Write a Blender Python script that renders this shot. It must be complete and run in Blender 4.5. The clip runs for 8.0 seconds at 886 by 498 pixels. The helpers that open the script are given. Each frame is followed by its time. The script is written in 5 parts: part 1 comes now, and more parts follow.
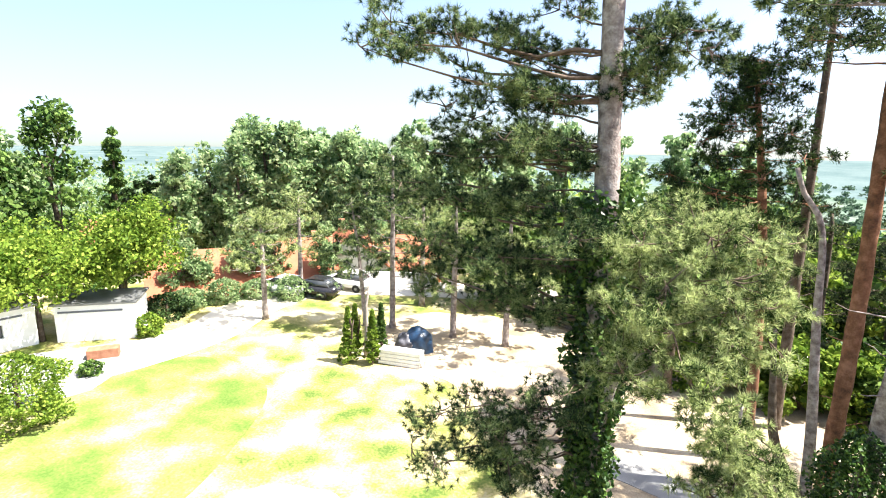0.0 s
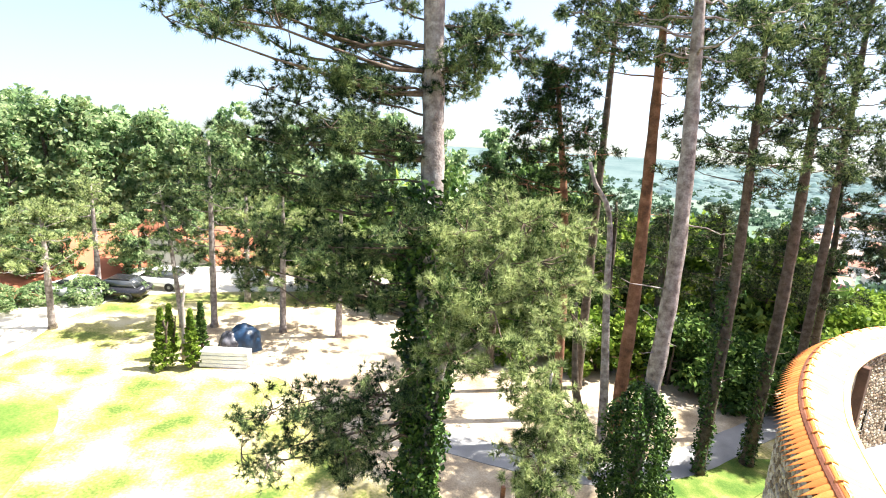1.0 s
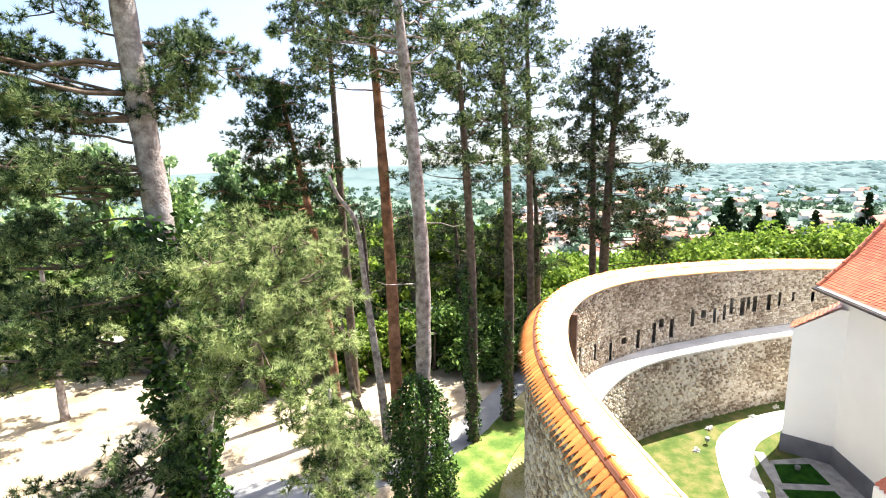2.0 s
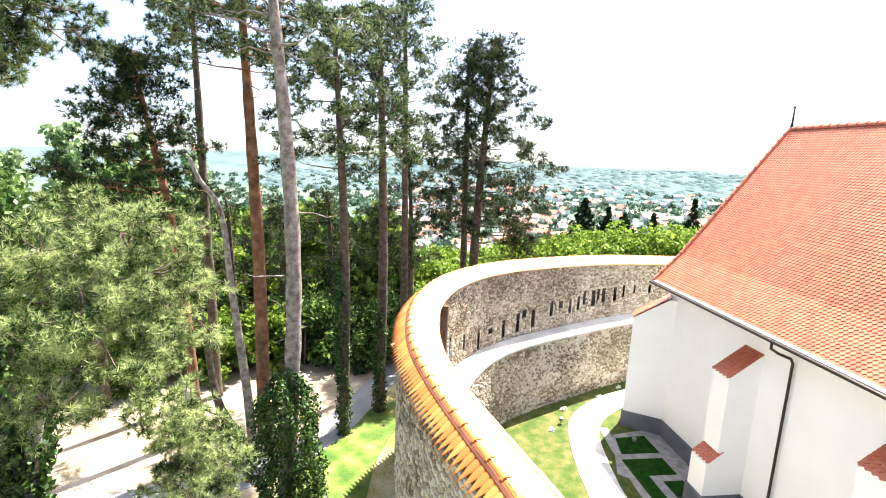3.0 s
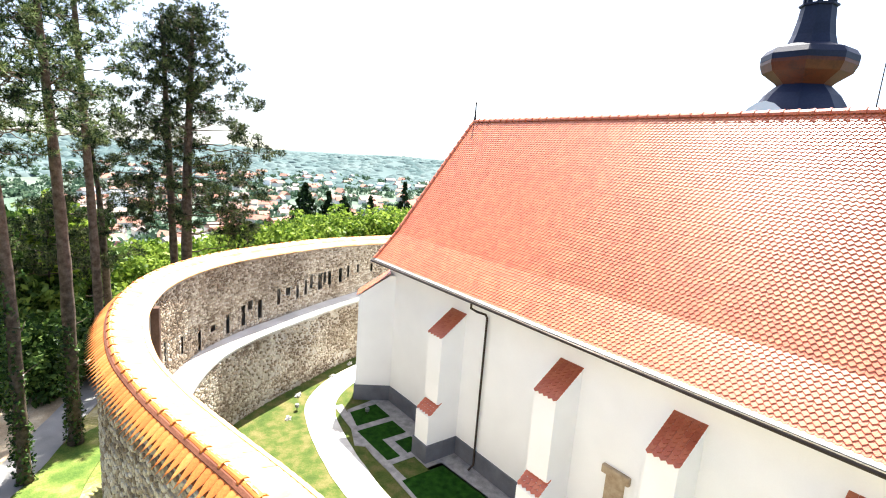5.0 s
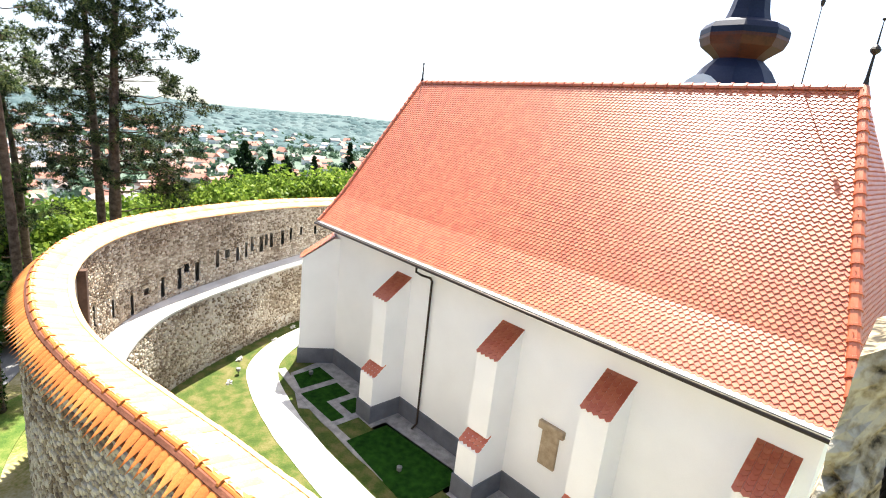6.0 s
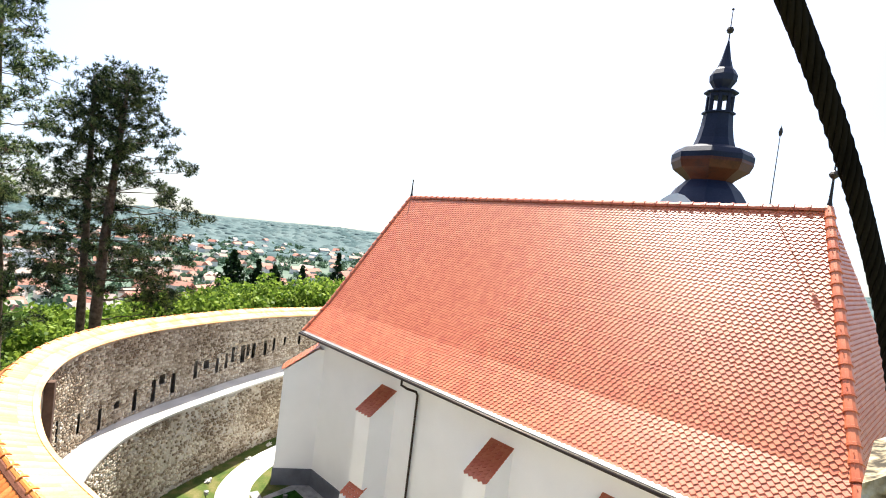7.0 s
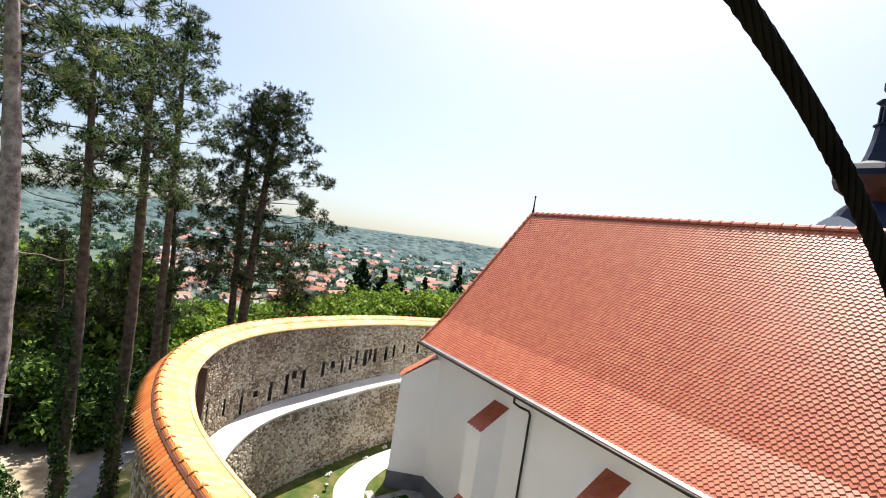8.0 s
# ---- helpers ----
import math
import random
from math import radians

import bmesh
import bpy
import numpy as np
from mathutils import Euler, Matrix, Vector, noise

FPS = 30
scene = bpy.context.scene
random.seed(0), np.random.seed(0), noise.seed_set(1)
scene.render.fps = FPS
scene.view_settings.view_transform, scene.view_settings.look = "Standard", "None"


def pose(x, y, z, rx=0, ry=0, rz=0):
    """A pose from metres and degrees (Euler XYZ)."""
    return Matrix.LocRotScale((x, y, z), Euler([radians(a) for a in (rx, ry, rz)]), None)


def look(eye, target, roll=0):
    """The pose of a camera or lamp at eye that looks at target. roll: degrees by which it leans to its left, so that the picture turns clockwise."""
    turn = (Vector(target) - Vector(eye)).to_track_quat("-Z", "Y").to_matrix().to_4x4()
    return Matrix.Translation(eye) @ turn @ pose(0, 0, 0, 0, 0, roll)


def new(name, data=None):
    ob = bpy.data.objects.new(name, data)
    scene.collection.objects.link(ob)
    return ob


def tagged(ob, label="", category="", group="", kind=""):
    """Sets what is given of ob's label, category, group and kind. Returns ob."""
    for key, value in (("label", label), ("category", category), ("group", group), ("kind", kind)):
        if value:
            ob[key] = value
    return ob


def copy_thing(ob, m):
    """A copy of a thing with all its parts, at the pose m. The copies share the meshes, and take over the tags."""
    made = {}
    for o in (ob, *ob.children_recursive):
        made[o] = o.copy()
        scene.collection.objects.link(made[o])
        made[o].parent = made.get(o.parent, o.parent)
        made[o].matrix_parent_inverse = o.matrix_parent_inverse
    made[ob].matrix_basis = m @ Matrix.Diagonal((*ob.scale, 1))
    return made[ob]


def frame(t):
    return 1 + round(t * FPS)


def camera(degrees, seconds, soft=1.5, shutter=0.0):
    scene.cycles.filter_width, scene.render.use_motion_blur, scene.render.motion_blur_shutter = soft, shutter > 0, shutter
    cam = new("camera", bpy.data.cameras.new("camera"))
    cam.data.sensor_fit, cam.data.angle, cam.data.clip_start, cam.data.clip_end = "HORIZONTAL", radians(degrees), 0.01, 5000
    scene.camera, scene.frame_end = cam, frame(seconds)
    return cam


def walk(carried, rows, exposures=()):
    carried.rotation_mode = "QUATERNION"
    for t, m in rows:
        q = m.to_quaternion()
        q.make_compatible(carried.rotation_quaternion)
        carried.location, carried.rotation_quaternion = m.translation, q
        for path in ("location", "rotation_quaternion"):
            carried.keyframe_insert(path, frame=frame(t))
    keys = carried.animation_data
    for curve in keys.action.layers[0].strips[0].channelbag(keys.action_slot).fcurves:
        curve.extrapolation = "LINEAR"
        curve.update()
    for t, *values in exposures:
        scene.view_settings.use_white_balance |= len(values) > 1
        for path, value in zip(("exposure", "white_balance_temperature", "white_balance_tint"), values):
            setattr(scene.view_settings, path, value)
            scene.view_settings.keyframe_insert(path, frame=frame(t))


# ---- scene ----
cam = camera(79.6, 8.0, soft=1.05)

# seconds, yaw to the left of +y, pitch, roll, eye
PATH = [
    (0, 10.36, -12.57, 1.39, 0.0, 0.0, 12.5),
    (0.5, 2.06, -13.35, 2.20, 0.0, 0.0, 12.5),
    (1, -8.21, -12.88, 3.86, 0.0, 0.0, 12.5),
    (1.5, -22.04, -9.98, 3.50, 0.0, 0.0, 12.5),
    (1.7, -28.22, -10.00, 0.74, 0.0, 0.0, 12.5),
    (2.8, -44.93, -11.13, 2.28, 0.0, 0.0, 12.5),
    (3, -48.45, -11.28, 2.63, 0.0, 0.0, 12.5),
    (3.5, -54.09, -11.75, 4.10, 0.0, 0.0, 12.5),
    (4, -61.52, -11.62, 5.31, 0.0, 0.0, 12.5),
    (4.5, -70.76, -9.17, 5.56, 0.0, 0.0, 12.5),
    (5, -78.15, -11.10, 4.38, 0.0, 0.0, 12.5),
    (5.2, -79.29, -14.19, 3.85, 0.0, 0.0, 12.5),
    (6.3, -86.87, -12.05, 7.22, 0.013, -0.005, 12.516),
    (6.5, -86.79, -8.32, 7.18, 0.0, 0.0, 12.5),
    (7, -84.49, -2.55, 6.95, 0.002, -0.004, 12.541),
    (7.5, -79.58, -1.94, 6.90, -0.006, -0.042, 12.501),
    (8, -71.36, -2.64, 8.82, -0.041, -0.109, 12.535),
]


def aimed(yaw, pitch, roll, x, y, z):
    """A camera pose from yaw, pitch and roll in degrees."""
    a, p = radians(yaw), radians(pitch)
    ahead = Vector((-math.sin(a) * math.cos(p), math.cos(a) * math.cos(p), math.sin(p)))
    return look((x, y, z), Vector((x, y, z)) + ahead, roll)


walk(cam, [(t, aimed(*row)) for t, *row in PATH],
     exposures=[(0.0, 2.1), (1.5, 2.1), (3.0, 2.3), (4.5, 2.25), (5.2, 2.1), (6.5, 1.8), (7.0, 1.6), (8.0, 1.05)])

# ---- light ----
SUN_AZ, SUN_EL = 85.5, 61.0


def polar(az, dist, z=0.0):
    """A place at an azimuth clockwise from +y, a distance and a height."""
    return Vector((dist * math.sin(radians(az)), dist * math.cos(radians(az)), z))


world = bpy.data.worlds.new("world")
scene.world = world
world.use_nodes = True
wn = world.node_tree
sky = wn.nodes.new("ShaderNodeTexSky")
sky.sky_type, sky.sun_disc = "NISHITA", False
sky.sun_elevation, sky.sun_rotation = radians(SUN_EL), radians(SUN_AZ)
sky.air_density, sky.dust_density = 1.0, 3.0
# the hill stands high over the land: the haze line lies a little below eye level
coord, lift = wn.nodes.new("ShaderNodeTexCoord"), wn.nodes.new("ShaderNodeVectorMath")
lift.operation = "ADD"
lift.inputs[1].default_value = (0, 0, 0.085)
wn.links.new(coord.outputs["Generated"], lift.inputs[0])
wn.links.new(lift.outputs[0], sky.inputs["Vector"])
wn.links.new(sky.outputs[0], wn.nodes["Background"].inputs["Color"])
wn.nodes["Background"].inputs["Strength"].default_value = 0.09

sun_data = bpy.data.lights.new("sun", "SUN")
sun_data.energy, sun_data.angle, sun_data.color = 5.0, radians(0.5), (1.0, 0.95, 0.86)
sun = new("sun", sun_data)
sun.matrix_world = look(polar(SUN_AZ, 50, 0) + Vector((0, 0, 50 * math.tan(radians(SUN_EL)))), (0, 0, 0))


# ---- materials ----
def material(name, colours, scale=4.0, rough=0.8, bump=0.3, fine=40.0, metal=0.0, island=0.0, spec=0.3, leafy=0.0, ob_random=0.0, stops=None):
    """A procedural surface: noise at two scales between colours, and relief of the fine one."""
    m = bpy.data.materials.new(name)
    m.use_nodes = True
    nt, nodes = m.node_tree, m.node_tree.nodes
    bsdf = nodes["Principled BSDF"]
    tc = nodes.new("ShaderNodeTexCoord")
    big, small = nodes.new("ShaderNodeTexNoise"), nodes.new("ShaderNodeTexNoise")
    big.inputs["Scale"].default_value, small.inputs["Scale"].default_value = scale, fine
    big.inputs["Detail"].default_value, small.inputs["Detail"].default_value = 5, 4
    nt.links.new(tc.outputs["Object"], big.inputs["Vector"])
    nt.links.new(tc.outputs["Object"], small.inputs["Vector"])
    mix = nodes.new("ShaderNodeMath")
    mix.operation = "MULTIPLY_ADD"
    mix.inputs[1].default_value = 0.35
    nt.links.new(small.outputs["Fac"], mix.inputs[0])
    shift = nodes.new("ShaderNodeMath")
    shift.operation = "MULTIPLY_ADD"
    shift.inputs[1].default_value, shift.inputs[2].default_value = 1.0, -0.17
    nt.links.new(big.outputs["Fac"], shift.inputs[0])
    nt.links.new(shift.outputs[0], mix.inputs[2])
    last = mix
    if island or ob_random:
        src = nodes.new("ShaderNodeNewGeometry") if island else nodes.new("ShaderNodeObjectInfo")
        more = nodes.new("ShaderNodeMath")
        more.operation = "MULTIPLY_ADD"
        more.inputs[1].default_value = island or ob_random
        nt.links.new(src.outputs["Random Per Island" if island else "Random"], more.inputs[0])
        cut = nodes.new("ShaderNodeMath")
        cut.operation = "SUBTRACT"
        cut.inputs[1].default_value = (island or ob_random) / 2
        nt.links.new(last.outputs[0], cut.inputs[0])
        nt.links.new(cut.outputs[0], more.inputs[2])
        last = more
    ramp = nodes.new("ShaderNodeValToRGB")
    el = ramp.color_ramp.elements
    n = len(colours)
    while len(el) < n:
        el.new(0.5)
    for i, c in enumerate(colours):
        el[i].position = stops[i] if stops else 0.3 + 0.4 * i / max(n - 1, 1)
        el[i].color = (*c, 1)
    nt.links.new(last.outputs[0], ramp.inputs["Fac"])
    nt.links.new(ramp.outputs["Color"], bsdf.inputs["Base Color"])
    bsdf.inputs["Roughness"].default_value, bsdf.inputs["Metallic"].default_value = rough, metal
    bsdf.inputs["Specular IOR Level"].default_value = spec
    if bump:
        b = nodes.new("ShaderNodeBump")
        b.inputs["Strength"].default_value, b.inputs["Distance"].default_value = bump, 0.02
        nt.links.new(small.outputs["Fac"], b.inputs["Height"])
        nt.links.new(b.outputs[0], bsdf.inputs["Normal"])
    if leafy:
        tr, add = nodes.new("ShaderNodeBsdfTranslucent"), nodes.new("ShaderNodeMixShader")
        nt.links.new(ramp.outputs["Color"], tr.inputs["Color"])
        add.inputs[0].default_value = leafy
        nt.links.new(bsdf.outputs[0], add.inputs[1])
        nt.links.new(tr.outputs[0], add.inputs[2])
        nt.links.new(add.outputs[0], nodes["Material Output"].inputs["Surface"])
    return m


PLASTER = material("white_plaster", [(0.85, 0.855, 0.86), (0.90, 0.905, 0.91)], 0.7, 0.9, 0.25, 30)
PLINTH = material("grey_plinth_paint", [(0.10, 0.11, 0.13), (0.15, 0.16, 0.19)], 1.5, 0.85, 0.3, 30)
TILE = material("red_roof_tile", [(0.44, 0.100, 0.044), (0.49, 0.130, 0.057), (0.53, 0.165, 0.074)], 2.5, 0.38, 0.2, 40, island=0.3, spec=0.6)
TILE_PIECE = material("red_roof_tile_piece", [(0.44, 0.100, 0.044), (0.49, 0.130, 0.057), (0.53, 0.165, 0.074)], 2.5, 0.38, 0.2, 40, ob_random=0.3, spec=0.6)
COPING_BED = material("dark_coping_bedding", [(0.13, 0.045, 0.025), (0.22, 0.08, 0.045)], 2, 0.95, 0.5, 20)
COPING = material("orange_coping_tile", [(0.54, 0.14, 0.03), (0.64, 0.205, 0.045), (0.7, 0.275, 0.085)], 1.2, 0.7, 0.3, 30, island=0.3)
# sun glare on the inner slope is put into this paler tile colour
COPING_SUNLIT = material("sunlit_pale_coping_tile", [(0.60, 0.30, 0.11), (0.68, 0.40, 0.19), (0.73, 0.48, 0.27)], 1.2, 0.8, 0.3, 30, island=0.3)
COPING_SUNLIT_PIECE = material("sunlit_pale_coping_tile_piece", [(0.60, 0.30, 0.11), (0.68, 0.40, 0.19), (0.73, 0.48, 0.27)], 1.2, 0.8, 0.3, 30, ob_random=0.3)
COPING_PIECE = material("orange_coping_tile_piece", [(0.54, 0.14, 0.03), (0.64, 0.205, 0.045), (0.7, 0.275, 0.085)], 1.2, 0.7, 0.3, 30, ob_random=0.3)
MORTAR = material("lime_mortar", [(0.28, 0.225, 0.17), (0.42, 0.36, 0.285), (0.54, 0.48, 0.40)], 0.6, 0.95, 0.6, 14)
STONE = material("rubble_stone", [(0.19, 0.14, 0.095), (0.42, 0.345, 0.255), (0.64, 0.575, 0.47)], 0.5, 0.9, 0.8, 20, island=0.45)
STONE_PIECE = material("rubble_stone_piece", [(0.19, 0.14, 0.095), (0.42, 0.345, 0.255), (0.64, 0.575, 0.47)], 0.5, 0.9, 0.8, 20, ob_random=0.45)
RENDERED = material("stained_lime_render", [(0.24, 0.18, 0.12), (0.42, 0.37, 0.30), (0.54, 0.50, 0.44)], 0.45, 0.95, 0.6, 9, stops=[0.34, 0.48, 0.62])
LEDGE = material("pale_ledge_render", [(0.5, 0.48, 0.44), (0.68, 0.66, 0.62)], 1.0, 0.9, 0.4, 20)
DARK = material("dark_shade", [(0.02, 0.018, 0.015), (0.035, 0.03, 0.025)], 2, 0.9, 0.1)
BRICK = material("weathered_brick", [(0.22, 0.09, 0.05), (0.32, 0.16, 0.1)], 3, 0.9, 0.5, 20)
DARK_BRICK = material("dark_weathered_brick", [(0.06, 0.035, 0.024), (0.12, 0.07, 0.05)], 3, 0.9, 0.5, 20)
GUTTER = material("dark_brown_metal", [(0.035, 0.025, 0.02), (0.05, 0.04, 0.035)], 3, 0.45, 0.1, metal=0.6)
FLASHING = material("zinc_flashing", [(0.15, 0.155, 0.16), (0.23, 0.235, 0.24)], 1.2, 0.5, 0.1, metal=0.5)
COPPER = material("dark_tower_copper", [(0.004, 0.008, 0.026), (0.010, 0.016, 0.042), (0.02, 0.026, 0.055)], 0.5, 0.6, 0.15, 12, metal=0.0, spec=0.25)
# the red roof's reflection under the bulb, painted as a brown colour
COPPER_REFLECTION = material("red_reflection_tower_copper", [(0.045, 0.011, 0.005), (0.085, 0.021, 0.008), (0.035, 0.016, 0.014)], 0.8, 0.5, 0.15, 12, spec=0.3)
IRON = material("black_iron", [(0.02, 0.02, 0.022), (0.04, 0.035, 0.03)], 6, 0.5, 0.2, metal=0.5)
CABLE_IRON = material("dull_black_wire", [(0.003, 0.003, 0.004), (0.008, 0.0075, 0.0075)], 20, 0.85, 0.2, 60, spec=0.06)
GRAVEL = material("white_gravel", [(0.55, 0.54, 0.51), (0.75, 0.74, 0.71)], 3, 0.95, 0.7, 60)
SLATE = material("grey_stone_edging", [(0.20, 0.195, 0.19), (0.38, 0.37, 0.355)], 3, 0.9, 0.6, 30)
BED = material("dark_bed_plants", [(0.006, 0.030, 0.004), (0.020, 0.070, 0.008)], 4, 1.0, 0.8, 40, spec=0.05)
BARK = material("grey_pine_bark", [(0.11, 0.085, 0.078), (0.25, 0.21, 0.195), (0.39, 0.35, 0.33)], 5, 0.95, 1.0, 22)
BARK_RED = material("red_pine_bark", [(0.09, 0.045, 0.028), (0.2, 0.095, 0.052), (0.32, 0.165, 0.10)], 3, 0.95, 0.9, 20)
BARK_DARK = material("dark_pine_bark", [(0.05, 0.035, 0.025), (0.10, 0.075, 0.055), (0.15, 0.12, 0.095)], 5, 0.95, 1.0, 22)
BARK_LIMB = material("brown_limb_bark", [(0.06, 0.042, 0.03), (0.13, 0.095, 0.07), (0.2, 0.155, 0.12)], 4, 0.95, 0.8, 22)
BARK_PALE = material("pale_dead_bark", [(0.2, 0.17, 0.15), (0.38, 0.34, 0.31)], 4, 0.95, 0.8, 22)
# sunlit tufts and shaded gaps of the crowns are painted into these ramps
NEEDLE = material("pine_needles", [(0.003, 0.010, 0.003), (0.015, 0.036, 0.009), (0.075, 0.125, 0.028)], 2.2, 0.6, 0, 6, island=0.3, spec=0.12, leafy=0.08, stops=[0.36, 0.5, 0.66])
NEEDLE_MID = material("green_pine_needles", [(0.004, 0.015, 0.006), (0.052, 0.098, 0.034), (0.24, 0.30, 0.12)], 2.2, 0.6, 0, 6, island=0.3, spec=0.12, leafy=0.15, stops=[0.42, 0.52, 0.66])
NEEDLE_OLIVE = material("olive_pine_needles", [(0.003, 0.010, 0.004), (0.026, 0.048, 0.016), (0.14, 0.175, 0.065)], 2.2, 0.6, 0, 6, island=0.3, spec=0.12, leafy=0.12, stops=[0.41, 0.52, 0.67])
NEEDLE_SUNLIT = material("sunlit_pine_needles", [(0.012, 0.036, 0.009), (0.21, 0.28, 0.095), (0.50, 0.56, 0.26)], 2.2, 0.6, 0, 6, island=0.3, spec=0.12, leafy=0.42, stops=[0.39, 0.49, 0.61])
LEAF = material("green_leaves", [(0.018, 0.048, 0.010), (0.068, 0.13, 0.028), (0.16, 0.24, 0.06)], 0.6, 0.55, 0, 5, island=0.5, spec=0.12, leafy=0.28)
LEAF_BRIGHT = material("yellow_green_leaves", [(0.055, 0.110, 0.012), (0.15, 0.235, 0.030), (0.28, 0.37, 0.060)], 0.6, 0.55, 0, 5, island=0.5, spec=0.12, leafy=0.4)
LEAF_DARK = material("dark_green_leaves", [(0.006, 0.016, 0.005), (0.016, 0.035, 0.010), (0.035, 0.065, 0.018)], 0.6, 0.55, 0, 5, island=0.5, spec=0.12, leafy=0.12)
POPLAR = material("poplar_leaves", [(0.08, 0.15, 0.06), (0.25, 0.36, 0.16), (0.42, 0.5, 0.27)], 0.6, 0.55, 0, 5, island=0.5, spec=0.2, leafy=0.62)
# distance haze is put into these pale, bluish base colours
HILL_HAZE = material("haze_tinted_hill_woods", [(0.125, 0.195, 0.200), (0.170, 0.240, 0.245), (0.215, 0.285, 0.285)], 0.01, 0.9, 0, 0.2, island=0.35, spec=0.03, leafy=0.5)
TOWN_LEAF_HAZE = material("haze_tinted_town_leaves", [(0.042, 0.082, 0.054), (0.066, 0.115, 0.072), (0.10, 0.15, 0.095)], 0.05, 0.9, 0, 0.5, island=0.3, spec=0.03, leafy=0.4)
IVY = material("ivy_leaves", [(0.007, 0.025, 0.004), (0.030, 0.075, 0.012), (0.080, 0.145, 0.026)], 1.5, 0.45, 0, 8, island=0.5, spec=0.3, leafy=0.12)
HOUSE_WALL = material("house_render", [(0.55, 0.52, 0.46), (0.74, 0.72, 0.68)], 0.02, 0.9, 0.1, ob_random=0.5)
# town roofs are coloured paler to include the haze
HOUSE_ROOF = material("house_tiles", [(0.34, 0.15, 0.11), (0.46, 0.24, 0.17), (0.38, 0.31, 0.27)], 0.02, 0.8, 0.2, 10, ob_random=0.6)
GLASS_DARK = material("window_dark", [(0.03, 0.035, 0.04), (0.05, 0.055, 0.06)], 1, 0.15, 0, spec=0.8)


# ---- mesh helpers ----
def mesh_of(name, verts, faces, mats, smooth=False, face_mats=None):
    me = bpy.data.meshes.new(name)
    me.from_pydata([tuple(v) for v in verts], [], faces)
    for m in mats if isinstance(mats, (list, tuple)) else [mats]:
        me.materials.append(m)
    if face_mats is not None:
        me.polygons.foreach_set("material_index", face_mats)
    if smooth:
        me.polygons.foreach_set("use_smooth", [True] * len(me.polygons))
    me.update()
    return me


def thing(name, me=None, label="", category="", group="", kind="", at=None):
    ob = new(name, me)
    if at is not None:
        ob.location = at
    return tagged(ob, label, category, group, kind)


def part(name, me, parent, label=""):
    """One mesh object under a thing or a part; the mesh is in the parent's own space."""
    ob = new(name, me)
    ob.parent = parent
    return tagged(ob, label)


def bm_mesh(name, bm, mat, smooth=False):
    me = bpy.data.meshes.new(name)
    bmesh.ops.recalc_face_normals(bm, faces=bm.faces[:])
    bm.to_mesh(me)
    bm.free()
    for m in mat if isinstance(mat, (list, tuple)) else [mat]:
        me.materials.append(m)
    if smooth:
        me.polygons.foreach_set("use_smooth", [True] * len(me.polygons))
    return me


def box_mesh(name, x, y, z, mat, bevel=0.0, at=(0, 0, 0)):
    """A bevelled box, centred on at in x and y and standing on its z."""
    bm = bmesh.new()
    bmesh.ops.create_cube(bm, size=1, matrix=Matrix.Translation((at[0], at[1], at[2] + z / 2)) @ Matrix.Diagonal((x, y, z, 1)))
    if bevel:
        bmesh.ops.bevel(bm, geom=bm.edges[:], offset=bevel, segments=2, affect="EDGES", profile=0.5)
    return bm_mesh(name, bm, mat)


def tube(points, radii, sides=8):
    """Vertices and faces of a round tube along points."""
    verts, faces = [], []
    pts = [Vector(p) for p in points]
    for i, p in enumerate(pts):
        d = (pts[min(i + 1, len(pts) - 1)] - pts[max(i - 1, 0)]).normalized()
        a = d.cross(Vector((0.31, 0.95, 0.05))).normalized() if abs(d.y) < 0.9 else d.cross(Vector((1, 0, 0))).normalized()
        b = d.cross(a)
        for k in range(sides):
            w = 2 * math.pi * k / sides
            verts.append(p + (a * math.cos(w) + b * math.sin(w)) * radii[i])
    for i in range(len(pts) - 1):
        for k in range(sides):
            faces.append((i * sides + k, i * sides + (k + 1) % sides, (i + 1) * sides + (k + 1) % sides, (i + 1) * sides + k))
    faces.append(tuple(range(sides))[::-1])
    faces.append(tuple(range((len(pts) - 1) * sides, len(pts) * sides)))
    return verts, faces


def tube_mesh(name, points, radii, mat, sides=8):
    v, f = tube(points, radii, sides)
    return mesh_of(name, v, f, mat, True)


def join(pieces):
    verts, faces = [], []
    for v, f in pieces:
        n = len(verts)
        verts += v
        faces += [tuple(i + n for i in g) for g in f]
    return verts, faces


def smooth_line(pts, step=0.5):
    """Points at even steps along a Catmull-Rom curve."""
    p = [Vector(a) for a in pts]
    p = [p[0] * 2 - p[1]] + p + [p[-1] * 2 - p[-2]]
    fine = []
    for i in range(1, len(p) - 2):
        for k in range(24):
            t = k / 24
            a, b, c, d = p[i - 1], p[i], p[i + 1], p[i + 2]
            fine.append(0.5 * (2 * b + (c - a) * t + (2 * a - 5 * b + 4 * c - d) * t * t + (3 * b - a - 3 * c + d) * t ** 3))
    fine.append(p[-2])
    out, need = [fine[0]], step
    for a, b in zip(fine, fine[1:]):
        length = (b - a).length
        while length >= need:
            a = a + (b - a).normalized() * need
            length, need = (b - a).length, step
            out.append(a)
        need -= length
    return out


# ---- ground ----
def ease(t):
    t = min(max(t, 0.0), 1.0)
    return t * t * (3 - 2 * t)


